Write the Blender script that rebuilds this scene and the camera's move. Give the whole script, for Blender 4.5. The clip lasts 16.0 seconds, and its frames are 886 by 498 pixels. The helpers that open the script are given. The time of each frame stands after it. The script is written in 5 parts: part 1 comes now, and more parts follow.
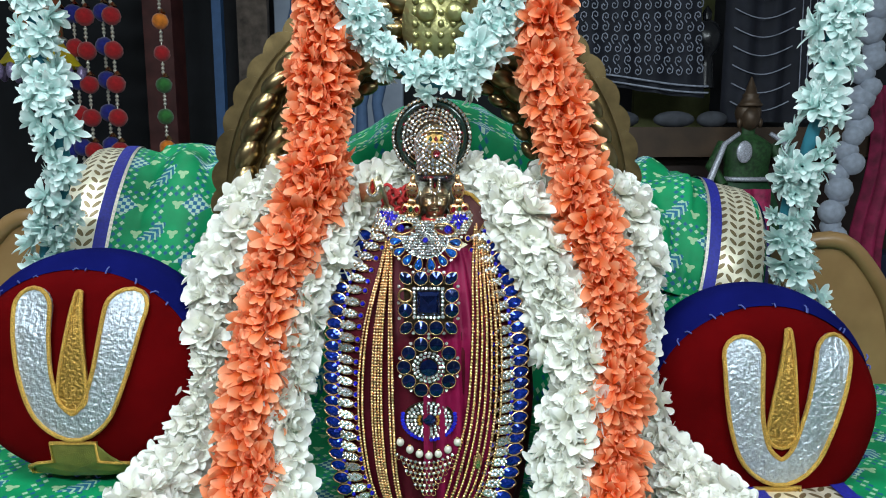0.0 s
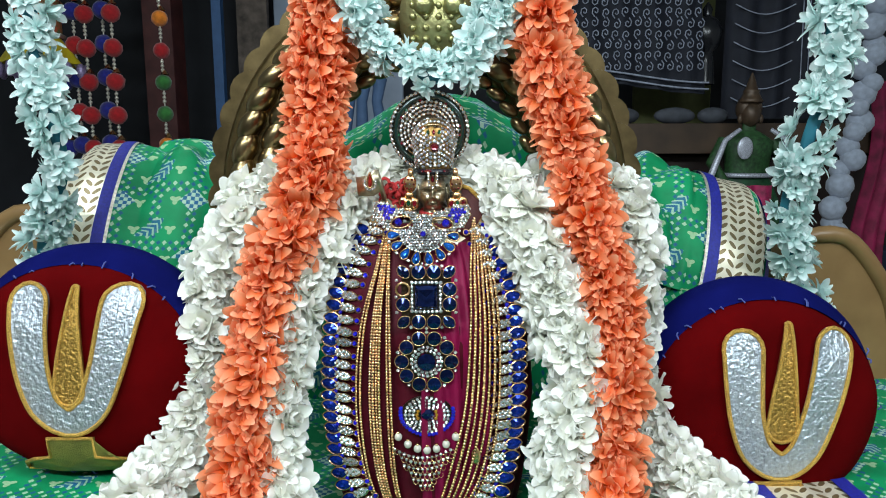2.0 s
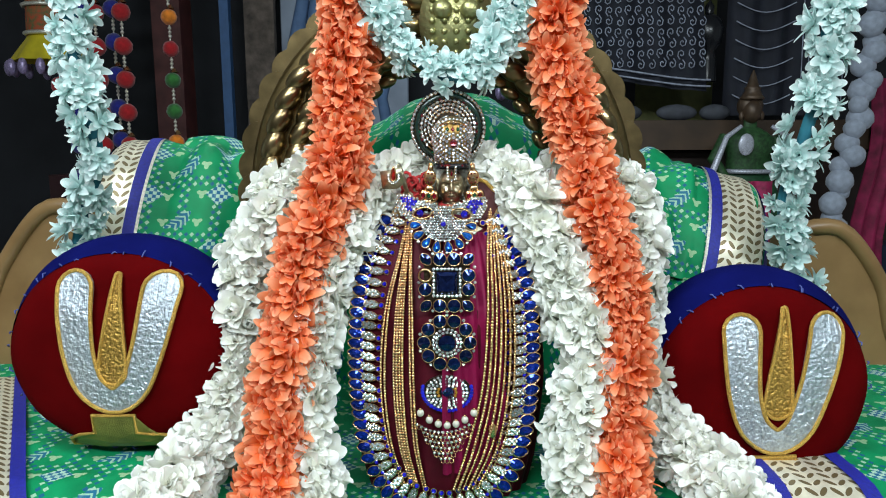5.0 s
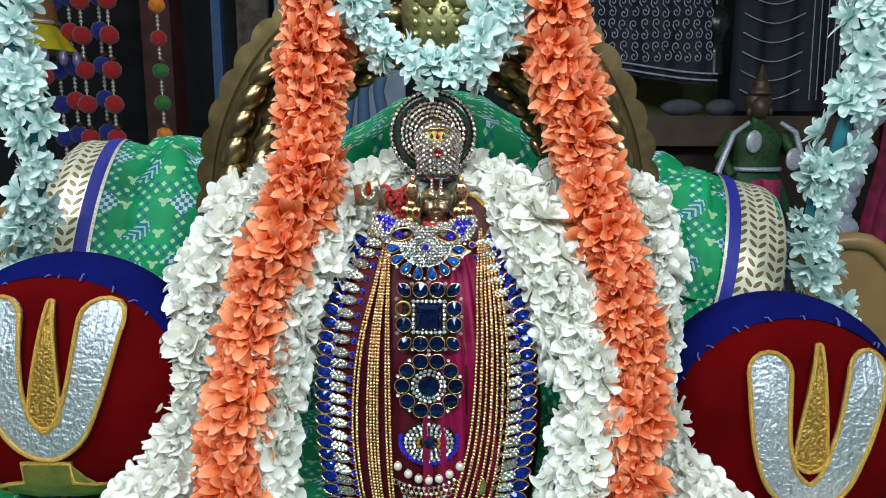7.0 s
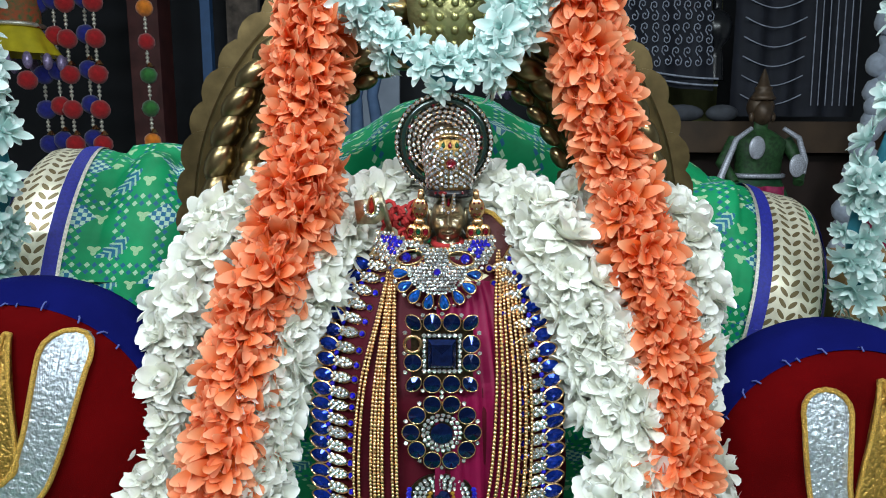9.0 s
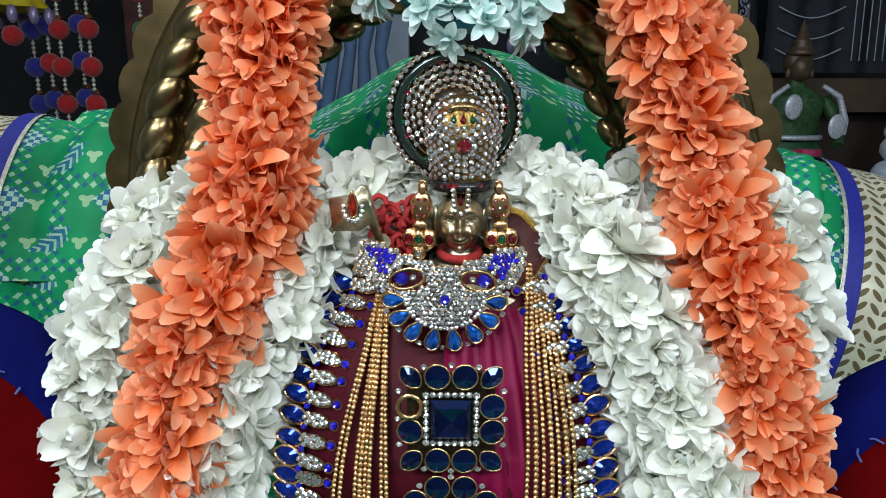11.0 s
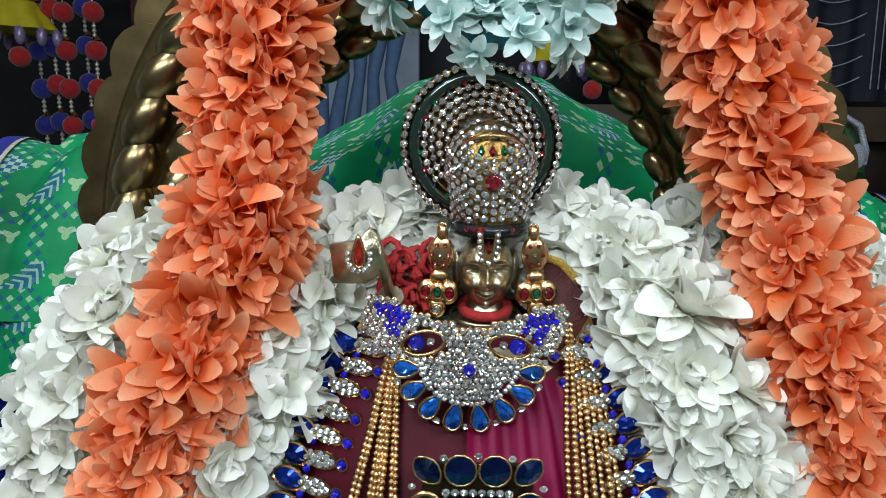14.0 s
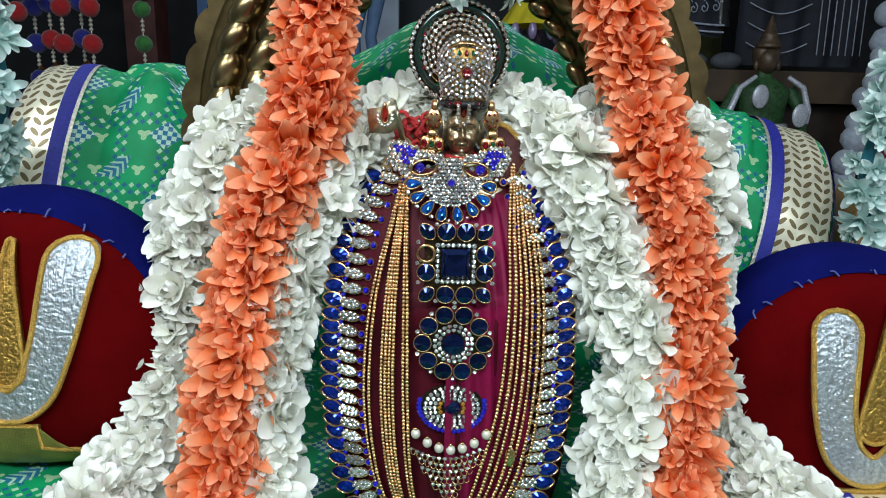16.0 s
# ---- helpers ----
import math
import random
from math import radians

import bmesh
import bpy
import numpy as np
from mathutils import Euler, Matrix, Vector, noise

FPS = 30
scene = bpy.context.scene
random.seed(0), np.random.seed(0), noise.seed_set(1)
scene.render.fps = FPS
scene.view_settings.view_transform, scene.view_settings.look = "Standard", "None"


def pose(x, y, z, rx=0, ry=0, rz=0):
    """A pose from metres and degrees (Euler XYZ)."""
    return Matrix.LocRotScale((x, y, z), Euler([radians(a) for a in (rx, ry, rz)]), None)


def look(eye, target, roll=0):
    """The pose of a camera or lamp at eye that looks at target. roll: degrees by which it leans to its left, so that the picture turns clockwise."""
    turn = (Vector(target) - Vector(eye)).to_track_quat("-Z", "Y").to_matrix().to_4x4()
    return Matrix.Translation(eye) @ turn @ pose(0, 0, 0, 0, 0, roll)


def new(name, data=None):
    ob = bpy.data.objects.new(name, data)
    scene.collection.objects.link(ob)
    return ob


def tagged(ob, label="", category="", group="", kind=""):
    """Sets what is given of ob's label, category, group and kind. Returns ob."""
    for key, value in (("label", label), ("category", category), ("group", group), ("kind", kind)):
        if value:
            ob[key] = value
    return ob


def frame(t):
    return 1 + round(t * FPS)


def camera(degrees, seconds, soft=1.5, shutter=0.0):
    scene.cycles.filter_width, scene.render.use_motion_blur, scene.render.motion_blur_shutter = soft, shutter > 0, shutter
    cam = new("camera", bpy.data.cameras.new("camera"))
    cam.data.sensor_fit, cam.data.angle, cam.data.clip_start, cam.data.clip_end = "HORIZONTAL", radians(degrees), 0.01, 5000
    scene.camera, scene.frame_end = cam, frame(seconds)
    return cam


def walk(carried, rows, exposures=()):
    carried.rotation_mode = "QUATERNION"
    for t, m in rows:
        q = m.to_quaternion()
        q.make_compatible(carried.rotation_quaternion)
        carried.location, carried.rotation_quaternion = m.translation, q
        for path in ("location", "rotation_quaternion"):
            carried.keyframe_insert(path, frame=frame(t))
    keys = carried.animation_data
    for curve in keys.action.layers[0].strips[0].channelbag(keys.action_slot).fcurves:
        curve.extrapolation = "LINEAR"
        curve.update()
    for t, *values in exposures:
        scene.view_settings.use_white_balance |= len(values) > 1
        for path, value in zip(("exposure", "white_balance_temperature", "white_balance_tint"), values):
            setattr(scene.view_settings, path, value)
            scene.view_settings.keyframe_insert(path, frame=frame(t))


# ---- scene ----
cam = camera(65.2, 16.0, soft=1.0)
ROWS = [
    (0.0, 0.0018, 0.0006, 1.3342, 81.303, 0.000, 0.141),
    (0.5, 0.0020, 0.1018, 1.3462, 81.526, 0.122, -0.079),
    (1.0, 0.0106, 0.1458, 1.3508, 81.310, 0.343, 0.007),
    (1.5, 0.0150, 0.0891, 1.3426, 81.282, 0.203, 0.247),
    (2.0, 0.0046, 0.0036, 1.3299, 81.134, 0.119, 0.198),
    (2.5, -0.0108, -0.0138, 1.3279, 81.315, 0.136, 0.340),
    (3.0, -0.0274, 0.0585, 1.3430, 81.342, 0.134, 0.100),
    (3.5, -0.0294, 0.1294, 1.3515, 81.100, 0.444, 0.106),
    (4.0, -0.0205, 0.1327, 1.3422, 80.468, 0.250, 0.303),
    (4.5, -0.0169, 0.0250, 1.3339, 80.747, 0.203, 0.325),
    (5.0, -0.0123, -0.0433, 1.3296, 80.877, 0.159, 0.314),
    (5.5, -0.0091, 0.0023, 1.3345, 80.776, 0.160, 0.264),
    (6.0, -0.0065, 0.1082, 1.3439, 80.256, 0.185, 0.193),
    (6.5, -0.0040, 0.1408, 1.3468, 80.049, 0.191, 0.146),
    (7.0, 0.0020, 0.0550, 1.3447, 80.148, -0.173, 0.362),
    (7.5, 0.0013, -0.0556, 1.3348, 80.274, -0.404, 0.276),
    (8.0, -0.0032, -0.0700, 1.3281, 80.460, -0.513, -0.062),
    (8.5, -0.0129, 0.0295, 1.3407, 80.583, -0.497, -0.304),
    (9.0, -0.0146, 0.1304, 1.3465, 80.588, -0.171, -0.289),
    (9.5, -0.0146, 0.1135, 1.3508, 79.994, -0.146, -0.135),
    (10.0, -0.0141, 0.0807, 1.3587, 78.207, -0.135, 0.150),
    (10.5, -0.0137, 0.1294, 1.3659, 76.546, -0.106, 0.419),
    (11.0, -0.0129, 0.2828, 1.3532, 77.150, -0.067, 0.686),
    (11.5, -0.0119, 0.4244, 1.3231, 79.781, -0.070, 0.926),
    (12.0, -0.0117, 0.4656, 1.3191, 79.492, -0.272, 1.338),
    (12.5, -0.0059, 0.4207, 1.3345, 77.554, -0.450, 1.765),
    (13.0, -0.0023, 0.3477, 1.3617, 76.323, -0.574, 1.695),
    (13.5, -0.0095, 0.3217, 1.3697, 77.012, -0.604, 1.528),
    (14.0, -0.0217, 0.3485, 1.3534, 79.132, -0.584, 1.352),
    (14.5, -0.0301, 0.3635, 1.3312, 80.600, -0.585, 0.885),
    (15.0, -0.0280, 0.3228, 1.3203, 79.249, -0.579, 0.112),
    (15.5, -0.0274, 0.2224, 1.3195, 77.151, -0.795, -0.197),
    (16.0, -0.0289, 0.1332, 1.3151, 76.655, -1.300, -0.593),
]
walk(cam, [(t, pose(x, y, z, rx, ry, rz)) for t, x, y, z, rx, ry, rz in ROWS],
     exposures=[(0.0, 0.0), (9.2, -0.02), (11.5, -0.30), (14.5, -0.35), (16.0, -0.18)])

# ---- world and light ----
world = bpy.data.worlds.new("world")
scene.world = world
world.use_nodes = True
world.node_tree.nodes["Background"].inputs[0].default_value = (0.75, 0.86, 1.0, 1)
world.node_tree.nodes["Background"].inputs[1].default_value = 0.06
scene.view_settings.exposure = 0.0


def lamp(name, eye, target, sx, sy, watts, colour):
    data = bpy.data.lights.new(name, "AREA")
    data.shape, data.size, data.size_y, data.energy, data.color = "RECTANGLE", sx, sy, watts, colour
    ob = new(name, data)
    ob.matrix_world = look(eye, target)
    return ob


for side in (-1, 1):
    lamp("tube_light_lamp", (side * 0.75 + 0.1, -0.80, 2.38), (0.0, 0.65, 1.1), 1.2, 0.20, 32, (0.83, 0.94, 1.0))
lamp("led_lamp", (-0.6, 0.15, 2.50), (0.0, 0.65, 1.1), 0.30, 0.30, 11, (0.82, 0.96, 1.0))
# added fill without a known fixture, lifts the decorations behind the swing
lamp("rear_fill_lamp", (-0.3, 1.5, 2.60), (0.0, 2.3, 1.2), 0.60, 0.60, 10, (0.82, 0.96, 1.0))


# ---- materials ----
def mat(name, colour, rough=0.6, metal=0.0, vary=0.15, scale=40.0, bump=0.0, bump_scale=200.0, rand=0.0, coat=0.0, sheen=0.0, sub=0.0, spec=0.5, second=None):
    m = bpy.data.materials.new(name)
    m.use_nodes = True
    nt = m.node_tree
    b = nt.nodes["Principled BSDF"]
    b.inputs["Roughness"].default_value, b.inputs["Metallic"].default_value = rough, metal
    b.inputs["Coat Weight"].default_value, b.inputs["Sheen Weight"].default_value = coat, sheen
    b.inputs["Specular IOR Level"].default_value = spec
    b.inputs["Coat Roughness"].default_value = 0.08
    if sub:
        b.inputs["Subsurface Weight"].default_value = sub
        b.inputs["Subsurface Radius"].default_value = (0.006, 0.005, 0.004)
    co = nt.nodes.new("ShaderNodeTexCoord")
    n1 = nt.nodes.new("ShaderNodeTexNoise")
    n1.inputs["Scale"].default_value, n1.inputs["Detail"].default_value = scale, 5
    nt.links.new(co.outputs["Object"], n1.inputs["Vector"])
    mix = nt.nodes.new("ShaderNodeMix")
    mix.data_type = "RGBA"
    c = Vector(colour)
    d = Vector(second) if second else c * (1 - vary)
    lo, hi = (d, c) if second else (d, c * (1 + vary * 0.6))
    mix.inputs[6].default_value, mix.inputs[7].default_value = (*lo, 1), (*[min(v, 0.95) for v in hi], 1)
    ramp = nt.nodes.new("ShaderNodeMapRange")
    ramp.inputs[1].default_value, ramp.inputs[2].default_value = 0.3, 0.7
    nt.links.new(n1.outputs[0], ramp.inputs[0])
    nt.links.new(ramp.outputs[0], mix.inputs[0])
    out = mix.outputs[2]
    if rand:
        info = nt.nodes.new("ShaderNodeObjectInfo")
        hsv = nt.nodes.new("ShaderNodeHueSaturation")
        mr = nt.nodes.new("ShaderNodeMapRange")
        mr.inputs[3].default_value, mr.inputs[4].default_value = 1 - rand, 1 + rand * 0.4
        nt.links.new(info.outputs["Random"], mr.inputs[0])
        nt.links.new(mr.outputs[0], hsv.inputs["Value"])
        nt.links.new(out, hsv.inputs["Color"])
        out = hsv.outputs[0]
    nt.links.new(out, b.inputs["Base Color"])
    if bump:
        n2 = nt.nodes.new("ShaderNodeTexNoise")
        n2.inputs["Scale"].default_value, n2.inputs["Detail"].default_value = bump_scale, 6
        nt.links.new(co.outputs["Object"], n2.inputs["Vector"])
        bp = nt.nodes.new("ShaderNodeBump")
        bp.inputs["Strength"].default_value, bp.inputs["Distance"].default_value = bump, 0.003 if bump >= 1.0 else 0.002
        nt.links.new(n2.outputs[0], bp.inputs["Height"])
        nt.links.new(bp.outputs[0], b.inputs["Normal"])
    return m


def petal_mat(name, colour, tip, rough=0.6, through_light=0.35, rand=0.18, vein=0.25):
    """Thin cloth petal: paler towards the tip, fine weave, lets some light through."""
    m = mat(name, colour, rough, 0, 0.12, 90, vein, 900, rand, spec=0.3)
    nt = m.node_tree
    b = nt.nodes["Principled BSDF"]
    src = b.inputs["Base Color"].links[0].from_socket
    uv = nt.nodes.new("ShaderNodeUVMap")
    sep = nt.nodes.new("ShaderNodeSeparateXYZ")
    nt.links.new(uv.outputs[0], sep.inputs[0])
    mix = nt.nodes.new("ShaderNodeMix")
    mix.data_type = "RGBA"
    mr = nt.nodes.new("ShaderNodeMapRange")
    mr.inputs[1].default_value, mr.inputs[2].default_value = 0.35, 1.0
    nt.links.new(sep.outputs[1], mr.inputs[0])
    nt.links.new(mr.outputs[0], mix.inputs[0])
    nt.links.new(src, mix.inputs[6])
    mix.inputs[7].default_value = (*tip, 1)
    nt.links.new(mix.outputs[2], b.inputs["Base Color"])
    tr = nt.nodes.new("ShaderNodeBsdfTranslucent")
    nt.links.new(mix.outputs[2], tr.inputs[0])
    ms = nt.nodes.new("ShaderNodeMixShader")
    ms.inputs[0].default_value = through_light
    nt.links.new(b.outputs[0], ms.inputs[1])
    nt.links.new(tr.outputs[0], ms.inputs[2])
    nt.links.new(ms.outputs[0], nt.nodes["Material Output"].inputs[0])
    return m


class Nodes:
    """Small arithmetic on shader sockets."""

    def __init__(self, nt):
        self.nt = nt

    def op(self, kind, a, b=None, c=None):
        n = self.nt.nodes.new("ShaderNodeMath")
        n.operation = kind
        for i, v in enumerate((a, b, c)):
            if v is None:
                continue
            if isinstance(v, (int, float)):
                n.inputs[i].default_value = v
            else:
                self.nt.links.new(v, n.inputs[i])
        return n.outputs[0]

    def mix(self, f, a, b):
        n = self.nt.nodes.new("ShaderNodeMix")
        n.data_type = "RGBA"
        for i, v in ((0, f), (6, a), (7, b)):
            if isinstance(v, tuple):
                n.inputs[i].default_value = (*v, 1)
            elif isinstance(v, (int, float)):
                n.inputs[i].default_value = v
            else:
                self.nt.links.new(v, n.inputs[i])
        return n.outputs[2]


def silk_mat():
    """Green silk with woven rows of small blue lozenges and pale flower sprigs; UV in metres."""
    m = mat("green_silk", (0.003, 0.235, 0.085), 0.55, 0, 0.30, 25, 0.15, 1200, spec=0.2)
    nt = m.node_tree
    b = nt.nodes["Principled BSDF"]
    k = Nodes(nt)
    base = b.inputs["Base Color"].links[0].from_socket
    uv = nt.nodes.new("ShaderNodeUVMap")
    sep = nt.nodes.new("ShaderNodeSeparateXYZ")
    nt.links.new(uv.outputs[0], sep.inputs[0])
    u, v = k.op("MULTIPLY", sep.outputs[0], 1.5), k.op("MULTIPLY", sep.outputs[1], 1.5)

    def cell(s, size, off=0.0):
        return k.op("SUBTRACT", k.op("FRACT", k.op("ADD", k.op("DIVIDE", s, size), off)), 0.5)

    def parity(size):
        return k.op("MODULO", k.op("ADD", k.op("FLOOR", k.op("DIVIDE", u, size)), k.op("FLOOR", k.op("ADD", k.op("DIVIDE", v, size), 400))), 2)

    # rows of lozenges, blue and pale by turns
    au, av = k.op("ABSOLUTE", cell(u, 0.0115)), k.op("ABSOLUTE", cell(v, 0.0115))
    loz = k.op("LESS_THAN", k.op("ADD", au, av), 0.42)
    row = k.op("LESS_THAN", k.op("ABSOLUTE", cell(u, 0.069)), 0.155)
    row2 = k.op("LESS_THAN", k.op("ABSOLUTE", cell(v, 0.115, 0.3)), 0.095)
    rows = k.op("MULTIPLY", loz, k.op("MAXIMUM", row, row2))
    # pale three-lobed sprigs
    cu, cv = cell(u, 0.069, 0.5), cell(v, 0.0575, 0.55)
    r = k.op("SQRT", k.op("ADD", k.op("MULTIPLY", cu, cu), k.op("MULTIPLY", cv, cv)))
    ang = k.op("ARCTAN2", cv, cu)
    edge = k.op("ADD", 0.125, k.op("MULTIPLY", 0.045, k.op("SINE", k.op("MULTIPLY", ang, 3))))
    sprig = k.op("LESS_THAN", r, edge)
    # curled blue paisley with pale veins, and chequered lozenges, by turns
    du, dv = cell(u, 0.138, 0.25), cell(v, 0.115, 0.02)
    a2 = k.op("ARCTAN2", dv, du)
    p, q = k.op("MULTIPLY", k.op("ADD", du, dv), 0.7), k.op("MULTIPLY", k.op("SUBTRACT", dv, du), 0.7)
    bent = k.op("SUBTRACT", q, k.op("MULTIPLY", k.op("MULTIPLY", p, p), 1.6))
    oval = k.op("ADD", k.op("POWER", k.op("DIVIDE", k.op("ABSOLUTE", p), 0.23), 2.0), k.op("POWER", k.op("DIVIDE", k.op("ABSOLUTE", bent), 0.11), 2.0))
    leaf = k.op("LESS_THAN", oval, k.op("ADD", 0.85, k.op("MULTIPLY", 0.3, k.op("SINE", k.op("MULTIPLY", a2, 9)))))
    vein = k.op("MULTIPLY", leaf, k.op("GREATER_THAN", k.op("SINE", k.op("ADD", k.op("MULTIPLY", p, 75), k.op("MULTIPLY", k.op("ABSOLUTE", bent), 60))), 0.35))
    eu, ev = k.op("ABSOLUTE", cell(u, 0.138, 0.75)), k.op("ABSOLUTE", cell(v, 0.115, 0.52))
    patch = k.op("LESS_THAN", k.op("ADD", eu, ev), 0.20)
    check = parity(0.0075)
    # worn, uneven weft
    weft = nt.nodes.new("ShaderNodeTexNoise")
    weft.inputs["Scale"].default_value = 700.0
    nt.links.new(uv.outputs[0], weft.inputs["Vector"])
    fade = k.op("MULTIPLY", k.op("ADD", 0.35, weft.outputs[0]), 0.95)
    c = k.mix(k.op("MULTIPLY", rows, fade), base, k.mix(parity(0.0115), (0.012, 0.075, 0.21), (0.36, 0.55, 0.38)))
    c = k.mix(k.op("MULTIPLY", sprig, k.op("MULTIPLY", fade, 0.85)), c, (0.40, 0.56, 0.33))
    c = k.mix(k.op("MULTIPLY", leaf, 0.85), c, (0.015, 0.11, 0.24))
    c = k.mix(k.op("MULTIPLY", vein, fade), c, (0.33, 0.55, 0.36))
    c = k.mix(k.op("MULTIPLY", patch, fade), c, k.mix(check, (0.015, 0.10, 0.26), (0.42, 0.60, 0.48)))
    nt.links.new(c, b.inputs["Base Color"])
    return m


def band_mat():
    """Gold-silver brocade with pairs of slanted leaves; UV in metres, u across the band."""
    m = mat("gold_brocade", (0.86, 0.79, 0.62), 0.36, 0.5, 0.2, 60, 0.0, 500)
    nt = m.node_tree
    b = nt.nodes["Principled BSDF"]
    k = Nodes(nt)
    base = b.inputs["Base Color"].links[0].from_socket
    uv = nt.nodes.new("ShaderNodeUVMap")
    sep = nt.nodes.new("ShaderNodeSeparateXYZ")
    nt.links.new(uv.outputs[0], sep.inputs[0])
    u, v = sep.outputs[0], sep.outputs[1]

    def cell(s, size, off=0.0):
        return k.op("SUBTRACT", k.op("FRACT", k.op("ADD", k.op("DIVIDE", s, size), off)), 0.5)

    cu = cell(u, 0.024)
    slant = k.op("ABSOLUTE", cu)
    cv = cell(k.op("ADD", v, k.op("MULTIPLY", slant, -0.018)), 0.0125)
    e = k.op("ADD", k.op("MULTIPLY", k.op("POWER", k.op("DIVIDE", k.op("SUBTRACT", slant, 0.24), 0.2), 2.0), 1.0), k.op("POWER", k.op("DIVIDE", cv, 0.27), 2.0))
    leaf = k.op("LESS_THAN", e, 1.0)
    nt.links.new(k.mix(leaf, base, (0.20, 0.145, 0.07)), b.inputs["Base Color"])
    bp = nt.nodes.new("ShaderNodeBump")
    bp.inputs["Strength"].default_value, bp.inputs["Distance"].default_value = 0.8, 0.002
    nt.links.new(k.op("SUBTRACT", 1.0, leaf), bp.inputs["Height"])
    nt.links.new(bp.outputs[0], b.inputs["Normal"])
    return m


WHITE = petal_mat("white_petal", (0.90, 0.90, 0.79), (0.95, 0.955, 0.95), 0.42, 0.28, 0.08, 0.08)
ORANGE = petal_mat("orange_petal", (0.95, 0.175, 0.028), (0.98, 0.54, 0.33), 0.45, 0.36, 0.12)
MINT = petal_mat("mint_petal", (0.62, 0.81, 0.78), (0.93, 0.96, 0.95), 0.45, 0.32, 0.12)
TEAL = mat("teal_thread", (0.02, 0.16, 0.22), 0.7)
CORE_W = mat("pale_green_stems", (0.45, 0.50, 0.28), 0.8)
CORE_O = mat("orange_stems", (0.45, 0.08, 0.015), 0.8)
SILK = silk_mat()
BAND = band_mat()
BLUE_TRIM = mat("royal_blue_trim", (0.012, 0.016, 0.26), 0.55, 0, 0.3, 300, 0.4, 900)
SILVER_LACE = mat("silver_lace", (0.75, 0.72, 0.62), 0.35, 0.7, 0.3, 400, 0.5, 1200)
RED_VELVET = mat("red_velvet", (0.078, 0.0009, 0.0014), 0.95, 0, 0.25, 18, 0.25, 1500, spec=0.03)
BLUE_VELVET = mat("blue_velvet", (0.0034, 0.0050, 0.070), 0.95, 0, 0.25, 18, 0.25, 1500, spec=0.03)
GOLD = mat("gold_metal", (0.66, 0.41, 0.20), 0.26, 1.0, 0.3, 150, 0.15, 400)
CORD = mat("gold_cord", (0.70, 0.42, 0.09), 0.42, 0.75, 0.4, 900, 0.9, 1600)
GOLD_FOIL = mat("gold_zari_cloth", (0.50, 0.30, 0.07), 0.30, 0.9, 0.5, 300, 1.0, 300)
GREEN_FOIL = mat("tarnished_gold_cloth", (0.24, 0.22, 0.05), 0.45, 0.6, 0.35, 60, 0.6, 900)
SILVER_FOIL = mat("silver_foil_cloth", (0.52, 0.58, 0.64), 0.30, 0.85, 0.25, 350, 1.0, 260)
BRASS = mat("old_brass", (0.30, 0.22, 0.11), 0.28, 1.0, 0.45, 40, 0.12, 90)
BRASS_FLAT = mat("dull_brass_sheet", (0.20, 0.14, 0.06), 0.38, 1.0, 0.35, 60, 0.06, 120)
DARK_BRASS = mat("dark_brass_sheet", (0.15, 0.108, 0.050), 0.40, 1.0, 0.35, 60, 0.06, 120)
BRONZE = mat("pale_bronze", (0.52, 0.45, 0.31), 0.30, 1.0, 0.4, 150, 0.35, 350)
CRYSTAL = mat("rhinestone", (0.88, 0.90, 0.93), 0.05, 0.88, 0.30, 700, 0, 100, 0.45)
SAPPHIRE = mat("blue_glass_gem", (0.004, 0.028, 0.30), 0.09, 0.65, 0.5, 250, 0, 100, 0.4, coat=0.2, spec=0.35)
DEEP_BLUE = mat("dark_blue_gem", (0.006, 0.022, 0.13), 0.05, 0.8, 0.5, 250, 0, 100, 0.5, coat=0.35, spec=0.5)
SKY_GEM = mat("azure_gem", (0.012, 0.16, 0.80), 0.07, 0.7, 0.6, 220, 0, 100, 0.5, coat=0.4, spec=0.5)
VIOLET = mat("ultramarine_gem", (0.015, 0.010, 0.50), 0.1, 0.3, 0.5, 300, 0, 100, 0.4, coat=1.0)
RUBY = mat("ruby_gem", (0.20, 0.004, 0.015), 0.06, 0.4, 0.5, 300, 0, 100, 0.3, coat=1.0)
EMERALD = mat("emerald_gem", (0.003, 0.12, 0.05), 0.06, 0.4, 0.5, 300, 0, 100, 0.3, coat=1.0)
JET = mat("black_enamel", (0.008, 0.009, 0.012), 0.25, 0, 0.3)
PEARL = mat("pearl", (0.55, 0.52, 0.44), 0.22, 0.1, 0.1, coat=0.6)
MAROON = mat("maroon_silk", (0.06, 0.0018, 0.008), 0.6, 0, 0.35, 30, 0.15, 1500, spec=0.15)
MAGENTA = mat("magenta_silk", (0.17, 0.002, 0.036), 0.55, 0, 0.35, 30, 0.15, 1500, spec=0.2)
BROWN_SILK = mat("brown_red_silk", (0.055, 0.008, 0.007), 0.5, 0, 0.3, 60, 0.3, 700, spec=0.2)
RED_WOOL = mat("red_thread", (0.35, 0.012, 0.012), 0.8, 0, 0.3, 300, 0.5, 900)
WOOD = mat("pale_varnished_wood", (0.25, 0.15, 0.06), 0.4, 0, 0.2, 12, 0.1, 60, second=(0.17, 0.095, 0.035))
STITCH = mat("blue_stitch_thread", (0.05, 0.07, 0.25), 0.7)
YELLOW = petal_mat("yellow_petal", (0.75, 0.62, 0.12), (0.85, 0.78, 0.35), 0.55, 0.25, 0.1)
RED_PETAL = petal_mat("red_petal", (0.45, 0.01, 0.015), (0.55, 0.03, 0.03), 0.55, 0.25, 0.1)


